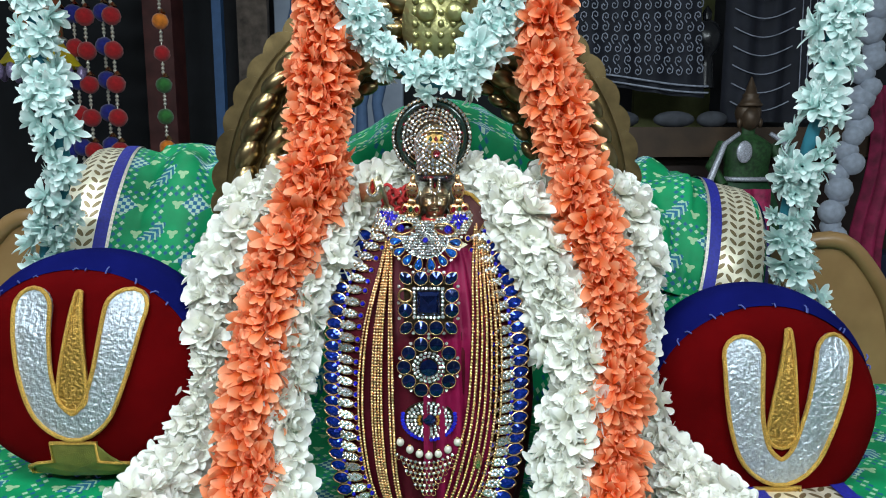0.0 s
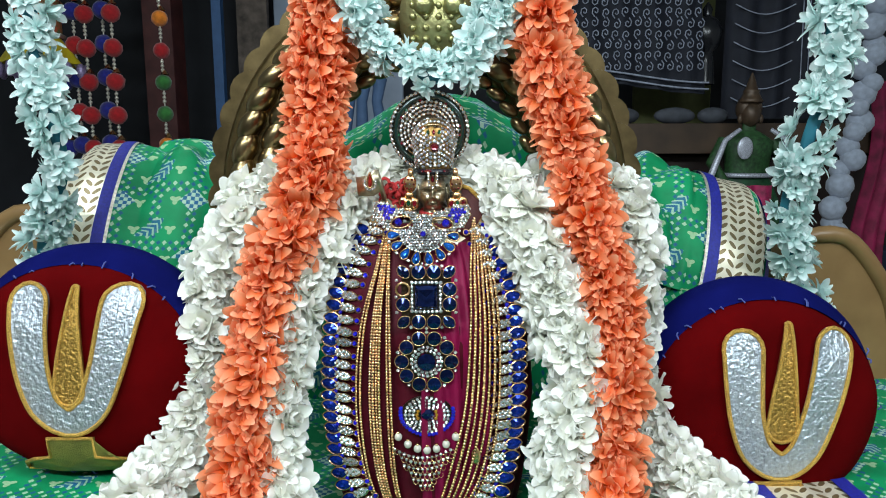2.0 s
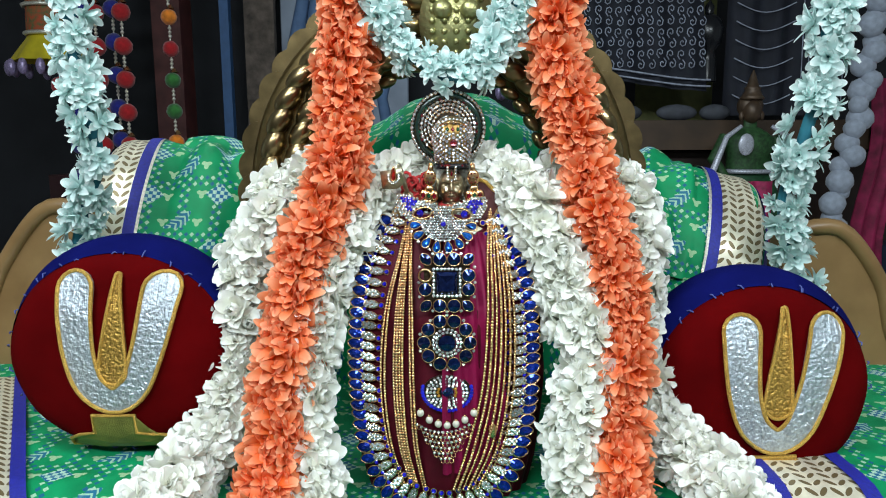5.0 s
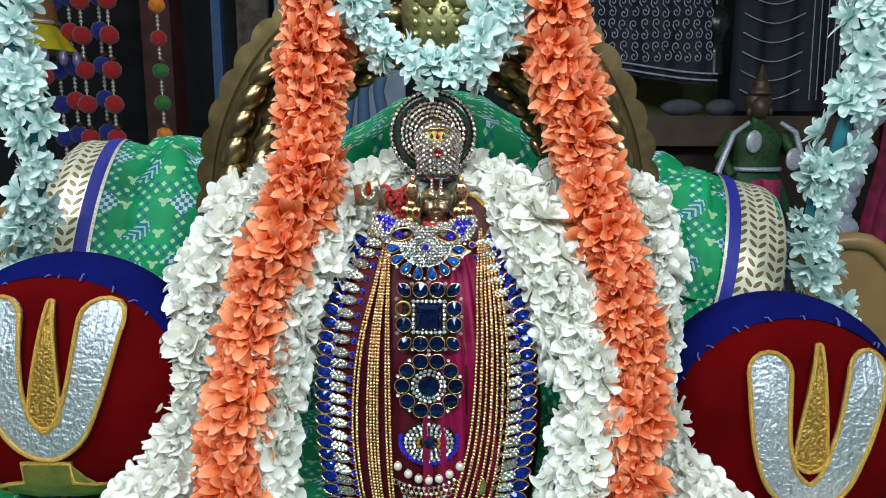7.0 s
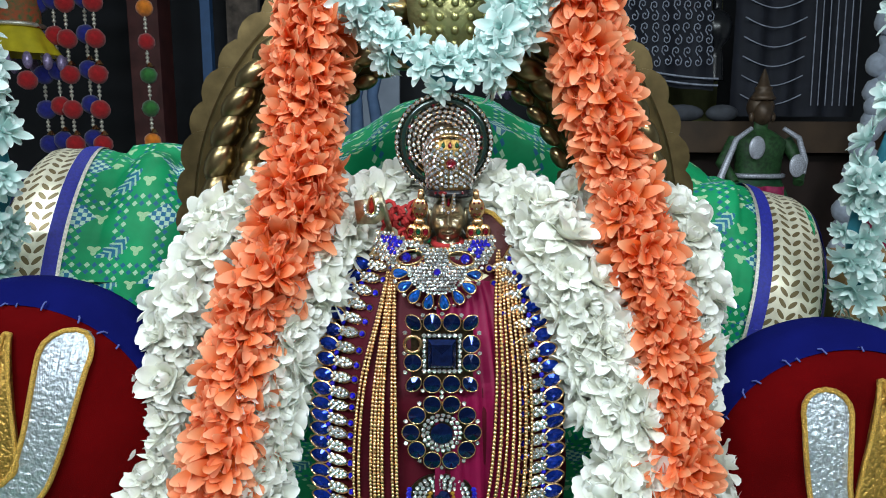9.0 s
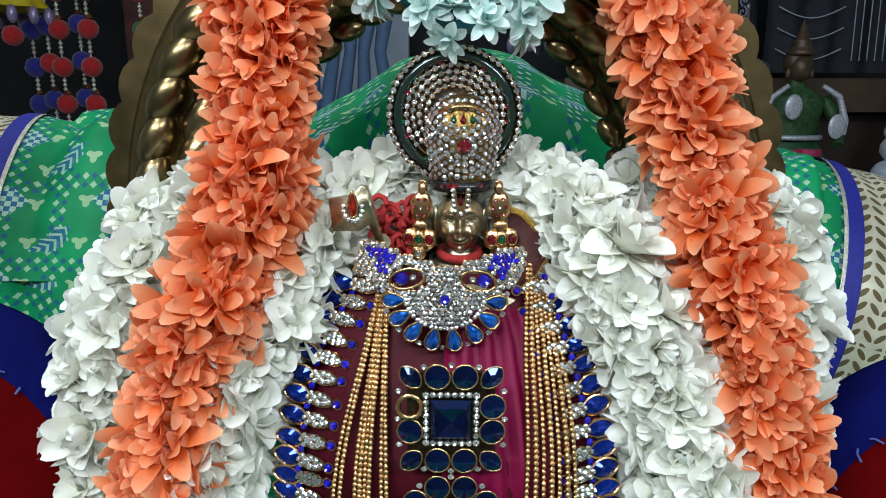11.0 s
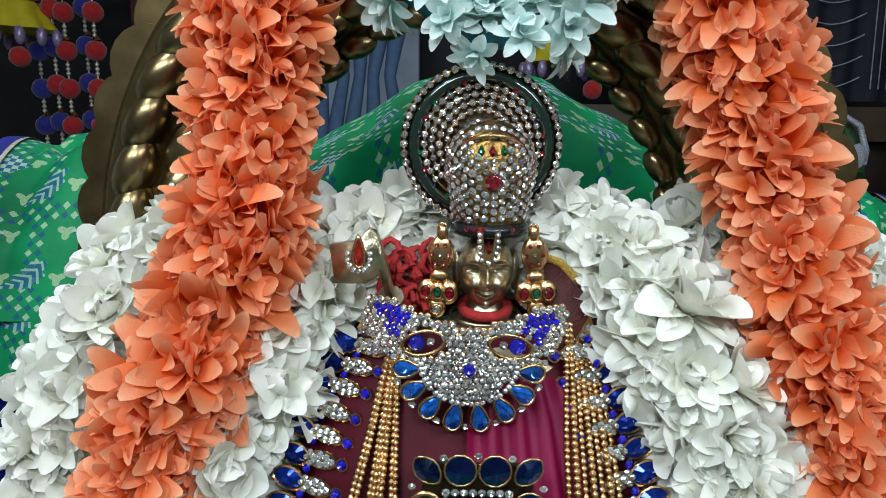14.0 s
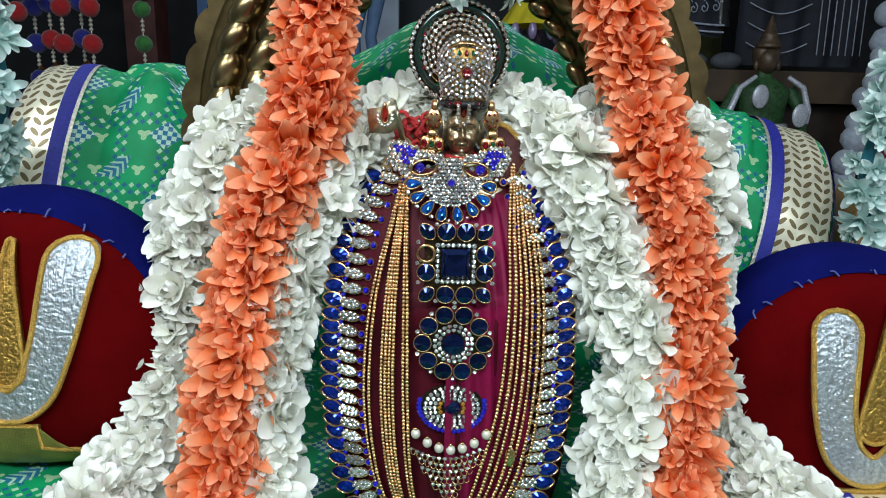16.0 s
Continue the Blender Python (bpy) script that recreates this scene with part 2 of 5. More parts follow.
# ---- mesh helpers ----
def mesh(name, verts, faces, material, uvs=None, smooth=False):
    me = bpy.data.meshes.new(name)
    me.from_pydata([tuple(v) for v in verts], [], faces)
    me.materials.append(material)
    if uvs is not None:
        layer = me.uv_layers.new(name="UVMap")
        for poly in me.polygons:
            for li in poly.loop_indices:
                layer.data[li].uv = uvs[me.loops[li].vertex_index]
    if smooth:
        me.polygons.foreach_set("use_smooth", [True] * len(me.polygons))
    me.update()
    return me


def root(name, at, label, category, group="", kind=""):
    ob = new(name)
    ob.empty_display_size = 0.02
    ob.location = at
    return tagged(ob, label, category, group, kind)


def part(name, data, parent, m=None, label=""):
    """A mesh as one part under a thing; m is the pose in the world when the parent stands unturned at its place."""
    ob = new(name, data)
    ob.parent = parent
    ob.matrix_basis = m if m is not None else Matrix.Identity(4)
    if label:
        tagged(ob, label)
    return ob


class Build:
    """Collects vertices and faces of one mesh."""

    def __init__(self):
        self.v, self.f, self.uv = [], [], []

    def grid(self, rows, closed_u=False, closed_v=False, uv=None):
        n, w, o = len(rows), len(rows[0]), len(self.v)
        for i, r in enumerate(rows):
            for j, p in enumerate(r):
                self.v.append(tuple(p))
                self.uv.append(uv(i, j) if uv else (j / max(1, w - 1), i / max(1, n - 1)))
        for i in range(n if closed_v else n - 1):
            for j in range(w if closed_u else w - 1):
                a, b = i, (i + 1) % n
                c, d = j, (j + 1) % w
                self.f.append((o + a * w + c, o + a * w + d, o + b * w + d, o + b * w + c))
        return self

    def fan(self, ring, tip):
        o = len(self.v)
        for p in ring:
            self.v.append(tuple(p))
            self.uv.append((0, 0))
        self.v.append(tuple(tip))
        self.uv.append((0, 1))
        n = len(ring)
        for i in range(n):
            self.f.append((o + i, o + (i + 1) % n, o + n))
        return self

    def ellipsoid(self, c, r, nu=12, nv=8, m=None):
        rows = []
        for i in range(nv + 1):
            a = math.pi * i / nv
            rows.append([])
            for j in range(nu):
                b = 2 * math.pi * j / nu
                p = Vector((r[0] * math.sin(a) * math.cos(b), r[1] * math.sin(a) * math.sin(b), r[2] * math.cos(a)))
                rows[-1].append((m @ p if m else p) + Vector(c))
        return self.grid(rows, closed_u=True)

    def tube(self, pts, radius, n=8, closed=False, caps=True):
        pts = [Vector(p) for p in pts]
        rows = []
        for i, p in enumerate(pts):
            a = pts[(i - 1) % len(pts)] if closed or i else pts[0]
            b = pts[(i + 1) % len(pts)] if closed or i < len(pts) - 1 else pts[-1]
            t = (b - a).normalized()
            s = t.cross(Vector((0, 1, 0)))
            if s.length < 0.05:
                s = t.cross(Vector((1, 0, 0)))
            s.normalize()
            q = t.cross(s)
            r = radius[i] if isinstance(radius, (list, tuple)) else radius
            rows.append([p + r * (s * math.cos(2 * math.pi * j / n) + q * math.sin(2 * math.pi * j / n)) for j in range(n)])
        self.grid(rows, closed_u=True, closed_v=closed)
        if caps and not closed:
            self.fan(list(reversed(rows[0])), pts[0])
            self.fan(rows[-1], pts[-1])
        return self

    def prism(self, outline, y0, y1, bulge=0.0):
        """Extrudes an outline in x, z from y1 (back) to y0 (front), with a softened front edge."""
        n, o = len(outline), len(self.v)
        cx, cz = sum(p[0] for p in outline) / n, sum(p[1] for p in outline) / n
        for y, s in ((y1, 1.0), (y0 + bulge, 1.0), (y0, 0.985 if bulge else 1.0)):
            for x, z in outline:
                self.v.append((cx + (x - cx) * s, y, cz + (z - cz) * s))
                self.uv.append((x, z))
        for k in range(2):
            for i in range(n):
                j = (i + 1) % n
                self.f.append((o + k * n + i, o + k * n + j, o + (k + 1) * n + j, o + (k + 1) * n + i))
        self.f.append(tuple(o + 2 * n + i for i in range(n)))
        self.f.append(tuple(o + i for i in reversed(range(n))))
        return self

    def done(self, name, material, smooth=True, uvs=False):
        return mesh(name, self.v, self.f, material, self.uv if uvs else None, smooth)


def spline(pts, n):
    """Catmull-Rom through the points, n even samples by length."""
    P = [Vector(p) for p in pts]
    P = [P[0] * 2 - P[1]] + P + [P[-1] * 2 - P[-2]]
    fine = []
    for i in range(1, len(P) - 2):
        for k in range(24):
            t = k / 24
            a, b, c, d = P[i - 1], P[i], P[i + 1], P[i + 2]
            fine.append(0.5 * ((2 * b) + (c - a) * t + (2 * a - 5 * b + 4 * c - d) * t * t + (3 * b - a - 3 * c + d) * t ** 3))
    fine.append(P[-2])
    dist = [0.0]
    for a, b in zip(fine, fine[1:]):
        dist.append(dist[-1] + (b - a).length)
    out, k = [], 0
    for i in range(n):
        s = dist[-1] * i / (n - 1)
        while k < len(fine) - 2 and dist[k + 1] < s:
            k += 1
        f = (s - dist[k]) / max(1e-9, dist[k + 1] - dist[k])
        out.append(fine[k].lerp(fine[k + 1], min(1, f)))
    return out


def path_length(pts):
    return sum((Vector(b) - Vector(a)).length for a, b in zip(pts, pts[1:]))


def circle(r, n=9, rz=None):
    return [(r * math.cos(2 * math.pi * i / n), (rz or r) * math.sin(2 * math.pi * i / n)) for i in range(n)]


# ---- flowers and garlands ----
def petal(b, az, open_deg, length, width, curl, cup, blunt, rng):
    """One petal from the flower's heart, leaning open_deg from its axis."""
    rot = Matrix.Rotation(az, 3, "Z")
    rows = []
    wob, twist = rng.uniform(-0.2, 0.2), rng.uniform(-0.3, 0.3)
    for i, t in enumerate((0.0, 0.18, 0.40, 0.62, 0.80, 0.92, 0.98, 1.0)):
        rise = 0.38 + 0.62 * math.sin(math.pi / 2 * min(1.0, t / 0.6))
        w = width * 0.5 * rise * max(0.04, 1 - max(0.0, (t - 0.55) / 0.452) ** 2) ** blunt
        lean = radians(open_deg) + curl * t * t
        r0, z0 = math.sin(lean) * length * t, math.cos(lean) * length * t
        row = []
        for j in (-1, -0.5, 0, 0.5, 1):
            lift = cup * w * j * j + twist * w * j * t * 0.5 + 0.10 * w * math.sin(5 * t + wob * 30) * j
            row.append(rot @ Vector((r0 - lift * math.cos(lean) + 0.001, w * j + wob * w * t, z0 + lift * math.sin(lean))))
        rows.append(row)
    b.grid(rows, uv=lambda i, j: (j / 4, i / 7))


def flower(name, material, whorls, seed):
    rng = random.Random(seed)
    b = Build()
    for count, lean, length, width, curl, cup, blunt in whorls:
        a0 = rng.uniform(0, 6)
        for i in range(count):
            petal(b, a0 + 2 * math.pi * (i + rng.uniform(-0.25, 0.25)) / count, lean + rng.uniform(-14, 14), length * rng.uniform(0.8, 1.15), width * rng.uniform(0.85, 1.15),
                  curl * rng.uniform(0.2, 1.5), cup * rng.uniform(0.4, 1.4), blunt, rng)
    return b.done(name, material, True, True)


WHITE_FLOWERS = [flower("white_flower", WHITE, [(8, 66, 0.0208, 0.0132, 0.40, 0.35, 0.48), (7, 44, 0.0202, 0.0128, 0.05, 0.48, 0.48), (5, 22, 0.0175, 0.0112, -0.35, 0.7, 0.48)], s) for s in range(6)]
ORANGE_FLOWERS = [flower("orange_flower", ORANGE, [(8, 58, 0.0350, 0.0132, 0.30, 0.16, 0.50), (6, 35, 0.0350, 0.0132, 0.22, 0.22, 0.50), (4, 14, 0.0310, 0.0120, 0.12, 0.28, 0.50)], s + 20) for s in range(6)]
MINT_FLOWERS = [flower("mint_flower", MINT, [(7, 80, 0.0160, 0.0080, 0.25, 0.25, 0.6), (6, 50, 0.0160, 0.0075, 0.15, 0.3, 0.6), (4, 20, 0.0135, 0.0065, 0.0, 0.4, 0.6)], s + 40) for s in range(6)]


def garland(name, pts, radius, flowers, core_mat, step, around, label, size=1.0, seed=0, flat=1.0, bare=0.0, back=0.55, sway=0.35, core=0.45, taper=1.0):
    """A thick strung garland: a core cord and flowers facing outwards all round it."""
    rng = random.Random(seed)
    n = max(8, int(path_length(spline(pts, 60)) / step))
    line = spline(pts, n)
    g = root(name, (0, 0, 0), label, "garland")
    part("cord", Build().tube(line, radius * core, 8).done("cord", core_mat), g)
    for i, p in enumerate(line):
        a, c = line[max(0, i - 1)], line[min(n - 1, i + 1)]
        t = (c - a).normalized()
        s = t.cross(Vector((0, 1, 0))).normalized()
        q = s.cross(t).normalized()
        if q.y > 0:
            q = -q
        for j in range(around):
            ang = 2 * math.pi * (j + 0.5 * (i % 2) + rng.uniform(-0.25, 0.25)) / around
            d = s * math.cos(ang) + q * math.sin(ang)
            if d.y > back or rng.random() < bare:
                continue
            axis = (d + t * rng.uniform(-sway, sway) + Vector((0, 0, 0.12))).normalized()
            thin = 1 + (taper - 1) * min(1.0, max(0.0, (i / n - 0.15) / 0.3))
            r = radius * rng.uniform(0.40, 0.58) * thin
            at = p + Vector((d.x * r, d.y * r * flat, d.z * r)) + t * rng.uniform(-0.3, 0.3) * step
            m = Matrix.Translation(at) @ axis.to_track_quat("Z", "Y").to_matrix().to_4x4() @ Matrix.Rotation(rng.uniform(0, 6.3), 4, "Z") @ Matrix.Diagonal((*[size * thin * rng.choice((0.8, 0.92, 1.0, 1.1, 1.25))] * 3, 1))
            part("flower", rng.choice(flowers), g, m)
    return g


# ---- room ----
# near black: the shade far from the lamps is put into the wall's colour
WALL = mat("shade_toned_wall", (0.018, 0.02, 0.026), 0.8, 0, 0.4, 3, 0.2, 60)
BROWN = mat("dark_brown_wood", (0.035, 0.018, 0.014), 0.5, 0, 0.4, 10, 0.2, 60)
FLOOR = mat("grey_stone_floor", (0.16, 0.15, 0.14), 0.5, 0, 0.25, 6, 0.1, 60)
CEIL = mat("off_white_plaster", (0.72, 0.72, 0.70), 0.9, 0, 0.1, 4)


def slab(name, x0, x1, y0, y1, z0, z1, material, label=""):
    b = Build().grid([[(x0, y0, z0), (x1, y0, z0), (x1, y1, z0), (x0, y1, z0)], [(x0, y0, z1), (x1, y0, z1), (x1, y1, z1), (x0, y1, z1)]], closed_u=True)
    b.f += [(3, 2, 1, 0), (4, 5, 6, 7)]
    ob = new(name, b.done(name, material, False))
    return tagged(ob, label, "", "", "structure")


slab("floor", -3.2, 3.2, -2.0, 4.3, -0.1, 0.0, FLOOR, "grey stone floor of the shrine room")
slab("ceiling", -3.2, 3.2, -2.0, 4.3, 2.75, 2.85, CEIL, "off-white plaster ceiling")
slab("wall_north", -3.2, 3.2, 4.3, 4.4, 0, 2.75, WALL, "rear wall behind the decorations, coloured near black for its shade")
slab("wall_south", -3.2, 3.2, -2.1, -2.0, 0, 2.75, CEIL, "pale plaster wall")
slab("wall_west", -3.3, -3.2, -2.0, 4.3, 0, 2.75, CEIL, "pale plaster wall")
slab("wall_east", 3.2, 3.3, -2.0, 4.3, 0, 2.75, CEIL, "pale plaster wall")

# ---- the swing seat ----
seat = root("swing_seat", (0, 0, 0.6), "padded wooden swing seat spread with green silk", "swing")


def seat_z(x, y):
    return 0.966 + 0.03 * min(1, max(0, (abs(x + 0.01) - 0.16) / 0.1)) * min(1, max(0, (y - 0.5) / 0.08)) - 0.35 * max(0, 0.44 - y) ** 1.2


rows = []
for i in range(41):
    y = 0.30 + i * 0.022
    rows.append([])
    for j in range(61):
        x = -0.75 + j * 0.025
        z = seat_z(x, y) + 0.004 * noise.noise(Vector((x * 14, y * 14, 0))) + 0.002 * noise.noise(Vector((x * 40, y * 30, 3)))
        rows[-1].append((x, y, z - 0.6))
part("silk_spread", Build().grid(rows, uv=lambda i, j: (j * 0.025, i * 0.022)).done("silk_spread", SILK, True, True), seat, None, "green silk with woven blue lozenges")
b = Build()
b.grid([[(-0.8, 0.28, 0.25), (0.8, 0.28, 0.25), (0.8, 1.2, 0.25), (-0.8, 1.2, 0.25)], [(-0.8, 0.28, 0.33), (0.8, 0.28, 0.33), (0.8, 1.2, 0.33), (-0.8, 1.2, 0.33)]], closed_u=True)
b.f += [(3, 2, 1, 0), (4, 5, 6, 7)]
part("plank", b.done("plank", WOOD, False), seat)
for x in (-0.7, 0.7):
    for y in (0.4, 1.1):
        part("leg", Build().tube([(x, y, -0.6), (x, y, 0.25)], 0.035, 12).done("leg", WOOD), seat)


def lay_band(x0, dx, width):
    """Brocade border lying on the spread, running from front to back, slanting by dx."""
    for name, material, a, w, up in (("brocade_border", BAND, 0.0, width, 0.005), ("blue_edge", BLUE_TRIM, width * 0.5, 0.016, 0.007), ("blue_edge", BLUE_TRIM, -width * 0.5, 0.016, 0.007)):
        rr = []
        for i in range(30):
            y = 0.36 + i * 0.018
            xc = x0 + a + dx * (y - 0.6)
            rr.append([(xc + w * (j / 4 - 0.5), y, seat_z(xc + w * (j / 4 - 0.5), y) + up - 0.6) for j in range(5)])
        part(name, Build().grid(rr, uv=lambda i, j: (j * w / 4, i * 0.018)).done(name, material, True, True), seat)


lay_band(-0.500, -0.60, 0.120)
lay_band(0.345, 0.0, 0.085)


# carved wooden ends of the backrest
def wood_side(sign, outline):
    t = root("carved_armrest", (0, 0, 0), "pale varnished wooden armrest with a curved outline", "armrest", "swing armrests")
    b = Build().prism(outline, 0.95, 1.03, 0.012)
    part("panel", b.done("panel", WOOD, False), t)
    part("edge_moulding", Build().tube([(x, 0.952, z) for x, z in outline], 0.012, 8, closed=True).done("edge_moulding", WOOD), t)
    return t


def curve2(pts, n=40):
    return [(p.x, p.z) for p in spline([(x, 0, z) for x, z in pts], n)]


wood_side(1, curve2([(0.50, 1.20), (0.56, 1.195), (0.62, 1.12), (0.65, 1.03), (0.72, 0.97), (0.78, 0.93), (0.78, 0.80), (0.66, 0.78)]) + [(0.45, 0.78), (0.45, 1.0)])
wood_side(-1, curve2([(-0.55, 1.235), (-0.60, 1.225), (-0.66, 1.15), (-0.70, 1.07), (-0.76, 1.0), (-0.80, 0.93), (-0.80, 0.80), (-0.66, 0.78)]) + [(-0.45, 0.78), (-0.45, 1.0)])


# ---- silk-covered bolsters ----
def bolster(cx, cz, turn, tilt, shear, x_low, x_high, r, band0, band1, label):
    t = root("bolster", (cx, 1.02, cz), label, "bolster", "silk bolsters")

    def skin(x, a, grow=0.0):
        end = min(1.0, max(0.0, min(x - x_low, x_high - x) / 0.05))
        rr = (r + grow) * math.sqrt(max(0.0, 1 - (1 - end) ** 2 * 0.85))
        fold = 0.018 * noise.noise(Vector((x * 13, a * 2.0, cx * 9))) + 0.017 * abs(math.sin(x * 38 + 2.5 * noise.noise(Vector((x * 9, a * 1.3, 1))))) - 0.004
        rr += fold * (0.4 if grow else 1.0) * (1.0 if abs(x - (band0 + band1) / 2) > 0.07 else 0.25)
        return (x + shear * (1 - math.sin(a)), -math.cos(a) * rr * 0.86, math.sin(a) * rr)

    def strip(name, material, x0, x1, nx, grow, lab=""):
        rows = [[skin(x0 + (x1 - x0) * j / nx, 2 * math.pi * i / 72, grow) for j in range(nx + 1)] for i in range(73)]
        part(name, Build().grid(rows, uv=lambda i, j: (x0 + (x1 - x0) * j / nx, i / 72 * 2 * math.pi * r)).done(name, material, True, True), t, pose(0, 0, 0, 0, tilt, 0), lab)

    strip("cover", SILK, x_low, x_high, 48, 0.0, "green silk woven with blue lozenges")
    strip("brocade_band", BAND, band0, band1, 6, 0.0035, "gold brocade with embossed leaves")
    for x in (band0, band1):
        strip("blue_edge", BLUE_TRIM, x - 0.0075, x + 0.0075, 2, 0.006)
        strip("silver_piping", SILVER_LACE, x + (0.0075 if x == band1 else -0.0115), x + (0.0115 if x == band1 else -0.0075), 1, 0.0055)
    for end_x in (x_low, x_high):
        part("end_cap", Build().fan([skin(end_x, 2 * math.pi * i / 36) for i in range(36)], (end_x * 1.01, 0, 0)).done("end_cap", SILK), t, pose(0, 0, 0, 0, tilt, 0))
    t.rotation_euler = (0, 0, radians(turn))
    return t


bolster(-0.415, 1.180, 12, 3, -0.022, -0.125, 0.160, 0.140, -0.110, -0.040, "green silk bolster with gold brocade band near its end")
bolster(0.36, 1.128, -4, 14, 0.010, -0.150, 0.085, 0.150, -0.018, 0.062, "green silk bolster with silver-gold brocade band")

# green cloth draped over the backrest
back = root("backrest_drape", (0, 0, 0), "green silk drape with blue diamonds over a backrest", "drape")
rows = []
for i in range(49):
    x = -0.20 + i * 0.0085
    top = float(np.interp(x, [-0.20, -0.14, -0.10, -0.06, 0.0, 0.05, 0.09, 0.13, 0.21], [1.315, 1.335, 1.354, 1.382, 1.394, 1.385, 1.361, 1.340, 1.290]))
    prof = []
    for k in range(15):
        a = math.pi * k / 14
        y, z = 0.955 - 0.028 * math.cos(a), top - 0.028 + 0.028 * math.sin(a)
        prof.append((x, y + 0.004 * noise.noise(Vector((x * 30, k * 0.4, 2))), z + 0.005 * noise.noise(Vector((x * 22, k * 0.3, 5)))))
    front = [(x, 0.930 + 0.006 * math.sin(x * 60 + k * 0.5) + 0.01 * (k / 10), top - 0.03 - 0.35 * k / 10) for k in range(10, 0, -1)]
    rows.append(front + prof + [(x, 0.985, top - 0.4)])
part("cloth", Build().grid(rows, uv=lambda i, j: (i * 0.0085, j * 0.022)).done("cloth", SILK, True, True), back)


# ---- brass arch ----
arch = root("brass_arch", (0, 0, 0), "old brass halo arch embossed with scales", "arch")
ACX, ACZ = -0.018, 1.265


def arch_point(a, r):
    """a: 0 at the right foot, pi at the left; r: 0 inner edge to 1 outer edge."""
    rx, rz = 0.125 + 0.095 * r, 0.150 + 0.085 * r
    return ACX + rx * math.cos(a), ACZ + rz * math.sin(a)


rows = []
for i in range(65):
    a = math.pi * (-0.12 + 1.24 * i / 64)
    row = []
    for r, y in ((0, 0.775), (0, 0.758), (0.06, 0.752), (0.5, 0.748), (0.94, 0.752), (1.0, 0.758), (1.0, 0.775)):
        x, z = arch_point(a, r)
        row.append((x, y, z))
    rows.append(row)
part("arch_plate", Build().grid(rows, closed_u=True).done("arch_plate", BRASS_FLAT), arch)
for i in range(29):
    a = math.pi * (-0.08 + 1.16 * i / 28)
    x, z = arch_point(a, 0.94)
    b = Build().prism([(x + u, z + w) for u, w in circle(0.0235, 20)], 0.7605 + 0.0012 * (i % 2), 0.7675, 0.002)
    part("scallop", b.done("scallop", DARK_BRASS, False), arch)
for row_i, (r, count, s) in enumerate(((0.76, 29, 1.12), (0.47, 27, 1.12), (0.18, 25, 1.0), (-0.05, 25, 0.6))):
    for i in range(count):
        a = math.pi * (-0.08 + 1.16 * (i + 0.5 * (row_i % 2)) / (count - 1))
        x, z = arch_point(a, r)
        m = Matrix.Rotation(math.pi - a + (-0.22 if a < math.pi / 2 else 0.22), 3, "Y")
        b = Build().ellipsoid((x, 0.747, z), (0.0108 * s, 0.0125 * s, 0.0190 * s), 14, 10, m)
        part("scale_boss", b.done("scale_boss", BRASS), arch)
# embossed keystone plate
key = Build()
key.prism([(-0.002 + 0.04 * math.cos(t), 1.452 + 0.05 * math.sin(t)) for t in [2 * math.pi * i / 28 for i in range(28)]], 0.724, 0.75, 0.006)
part("keystone", key.done("keystone", mat("green_gold_plate", (0.36, 0.34, 0.15), 0.38, 0.85, 0.3, 60, 0.4, 250)), arch)
for i in range(5):
    for j in range(7):
        x, z = -0.002 + (i - 2) * 0.013, 1.42 + j * 0.011
        if abs(x + 0.002) < 0.03:
            part("keystone_bead", Build().ellipsoid((x, 0.723, z), (0.0035, 0.003, 0.0035), 8, 6).done("keystone_bead", bpy.data.materials["green_gold_plate"]), arch)
for x in (-0.017, 0.013):
    part("keystone_boss", Build().ellipsoid((x, 0.722, 1.464), (0.011, 0.009, 0.010), 14, 8).done("keystone_boss", bpy.data.materials["green_gold_plate"]), arch)
for x in (-0.2, 0.165):
    part("arch_post", Build().tube([(x, 0.765, 0.97), (x, 0.765, 1.26)], 0.018, 12).done("arch_post", BRASS), arch)


# ---- round cushions with appliqué mark ----
def mark_outline(centre, widths, n=40):
    """A ribbon of changing width along a line in x, z, with rounded ends."""
    line = spline([(x, 0, z) for x, z in centre], n)
    wid = np.interp(np.linspace(0, 1, n), np.linspace(0, 1, len(widths)), widths)
    left, right = [], []
    for i, p in enumerate(line):
        t = (line[min(n - 1, i + 1)] - line[max(0, i - 1)]).normalized()
        s = Vector((-t.z, 0, t.x))
        left.append((p.x + s.x * wid[i] / 2, p.z + s.z * wid[i] / 2))
        right.append((p.x - s.x * wid[i] / 2, p.z - s.z * wid[i] / 2))

    def cap(p, t, w):
        a0 = math.atan2(t.z, t.x)
        return [(p.x + w / 2 * math.cos(a0 + k), p.z + w / 2 * math.sin(a0 + k)) for k in (1.2, 0.8, 0.4, 0, -0.4, -0.8, -1.2)]

    e = cap(line[-1], (line[-1] - line[-2]).normalized(), wid[-1])
    s = cap(line[0], (line[0] - line[1]).normalized(), wid[0])
    return left + e + right[::-1] + s, left, right


def face_y(x, z, rx, rz):
    d = min(1.0, (x / rx) ** 2 + (z / rz) ** 2)
    return -0.030 * math.sqrt(max(0.0, 1 - d ** 2)) - 0.002


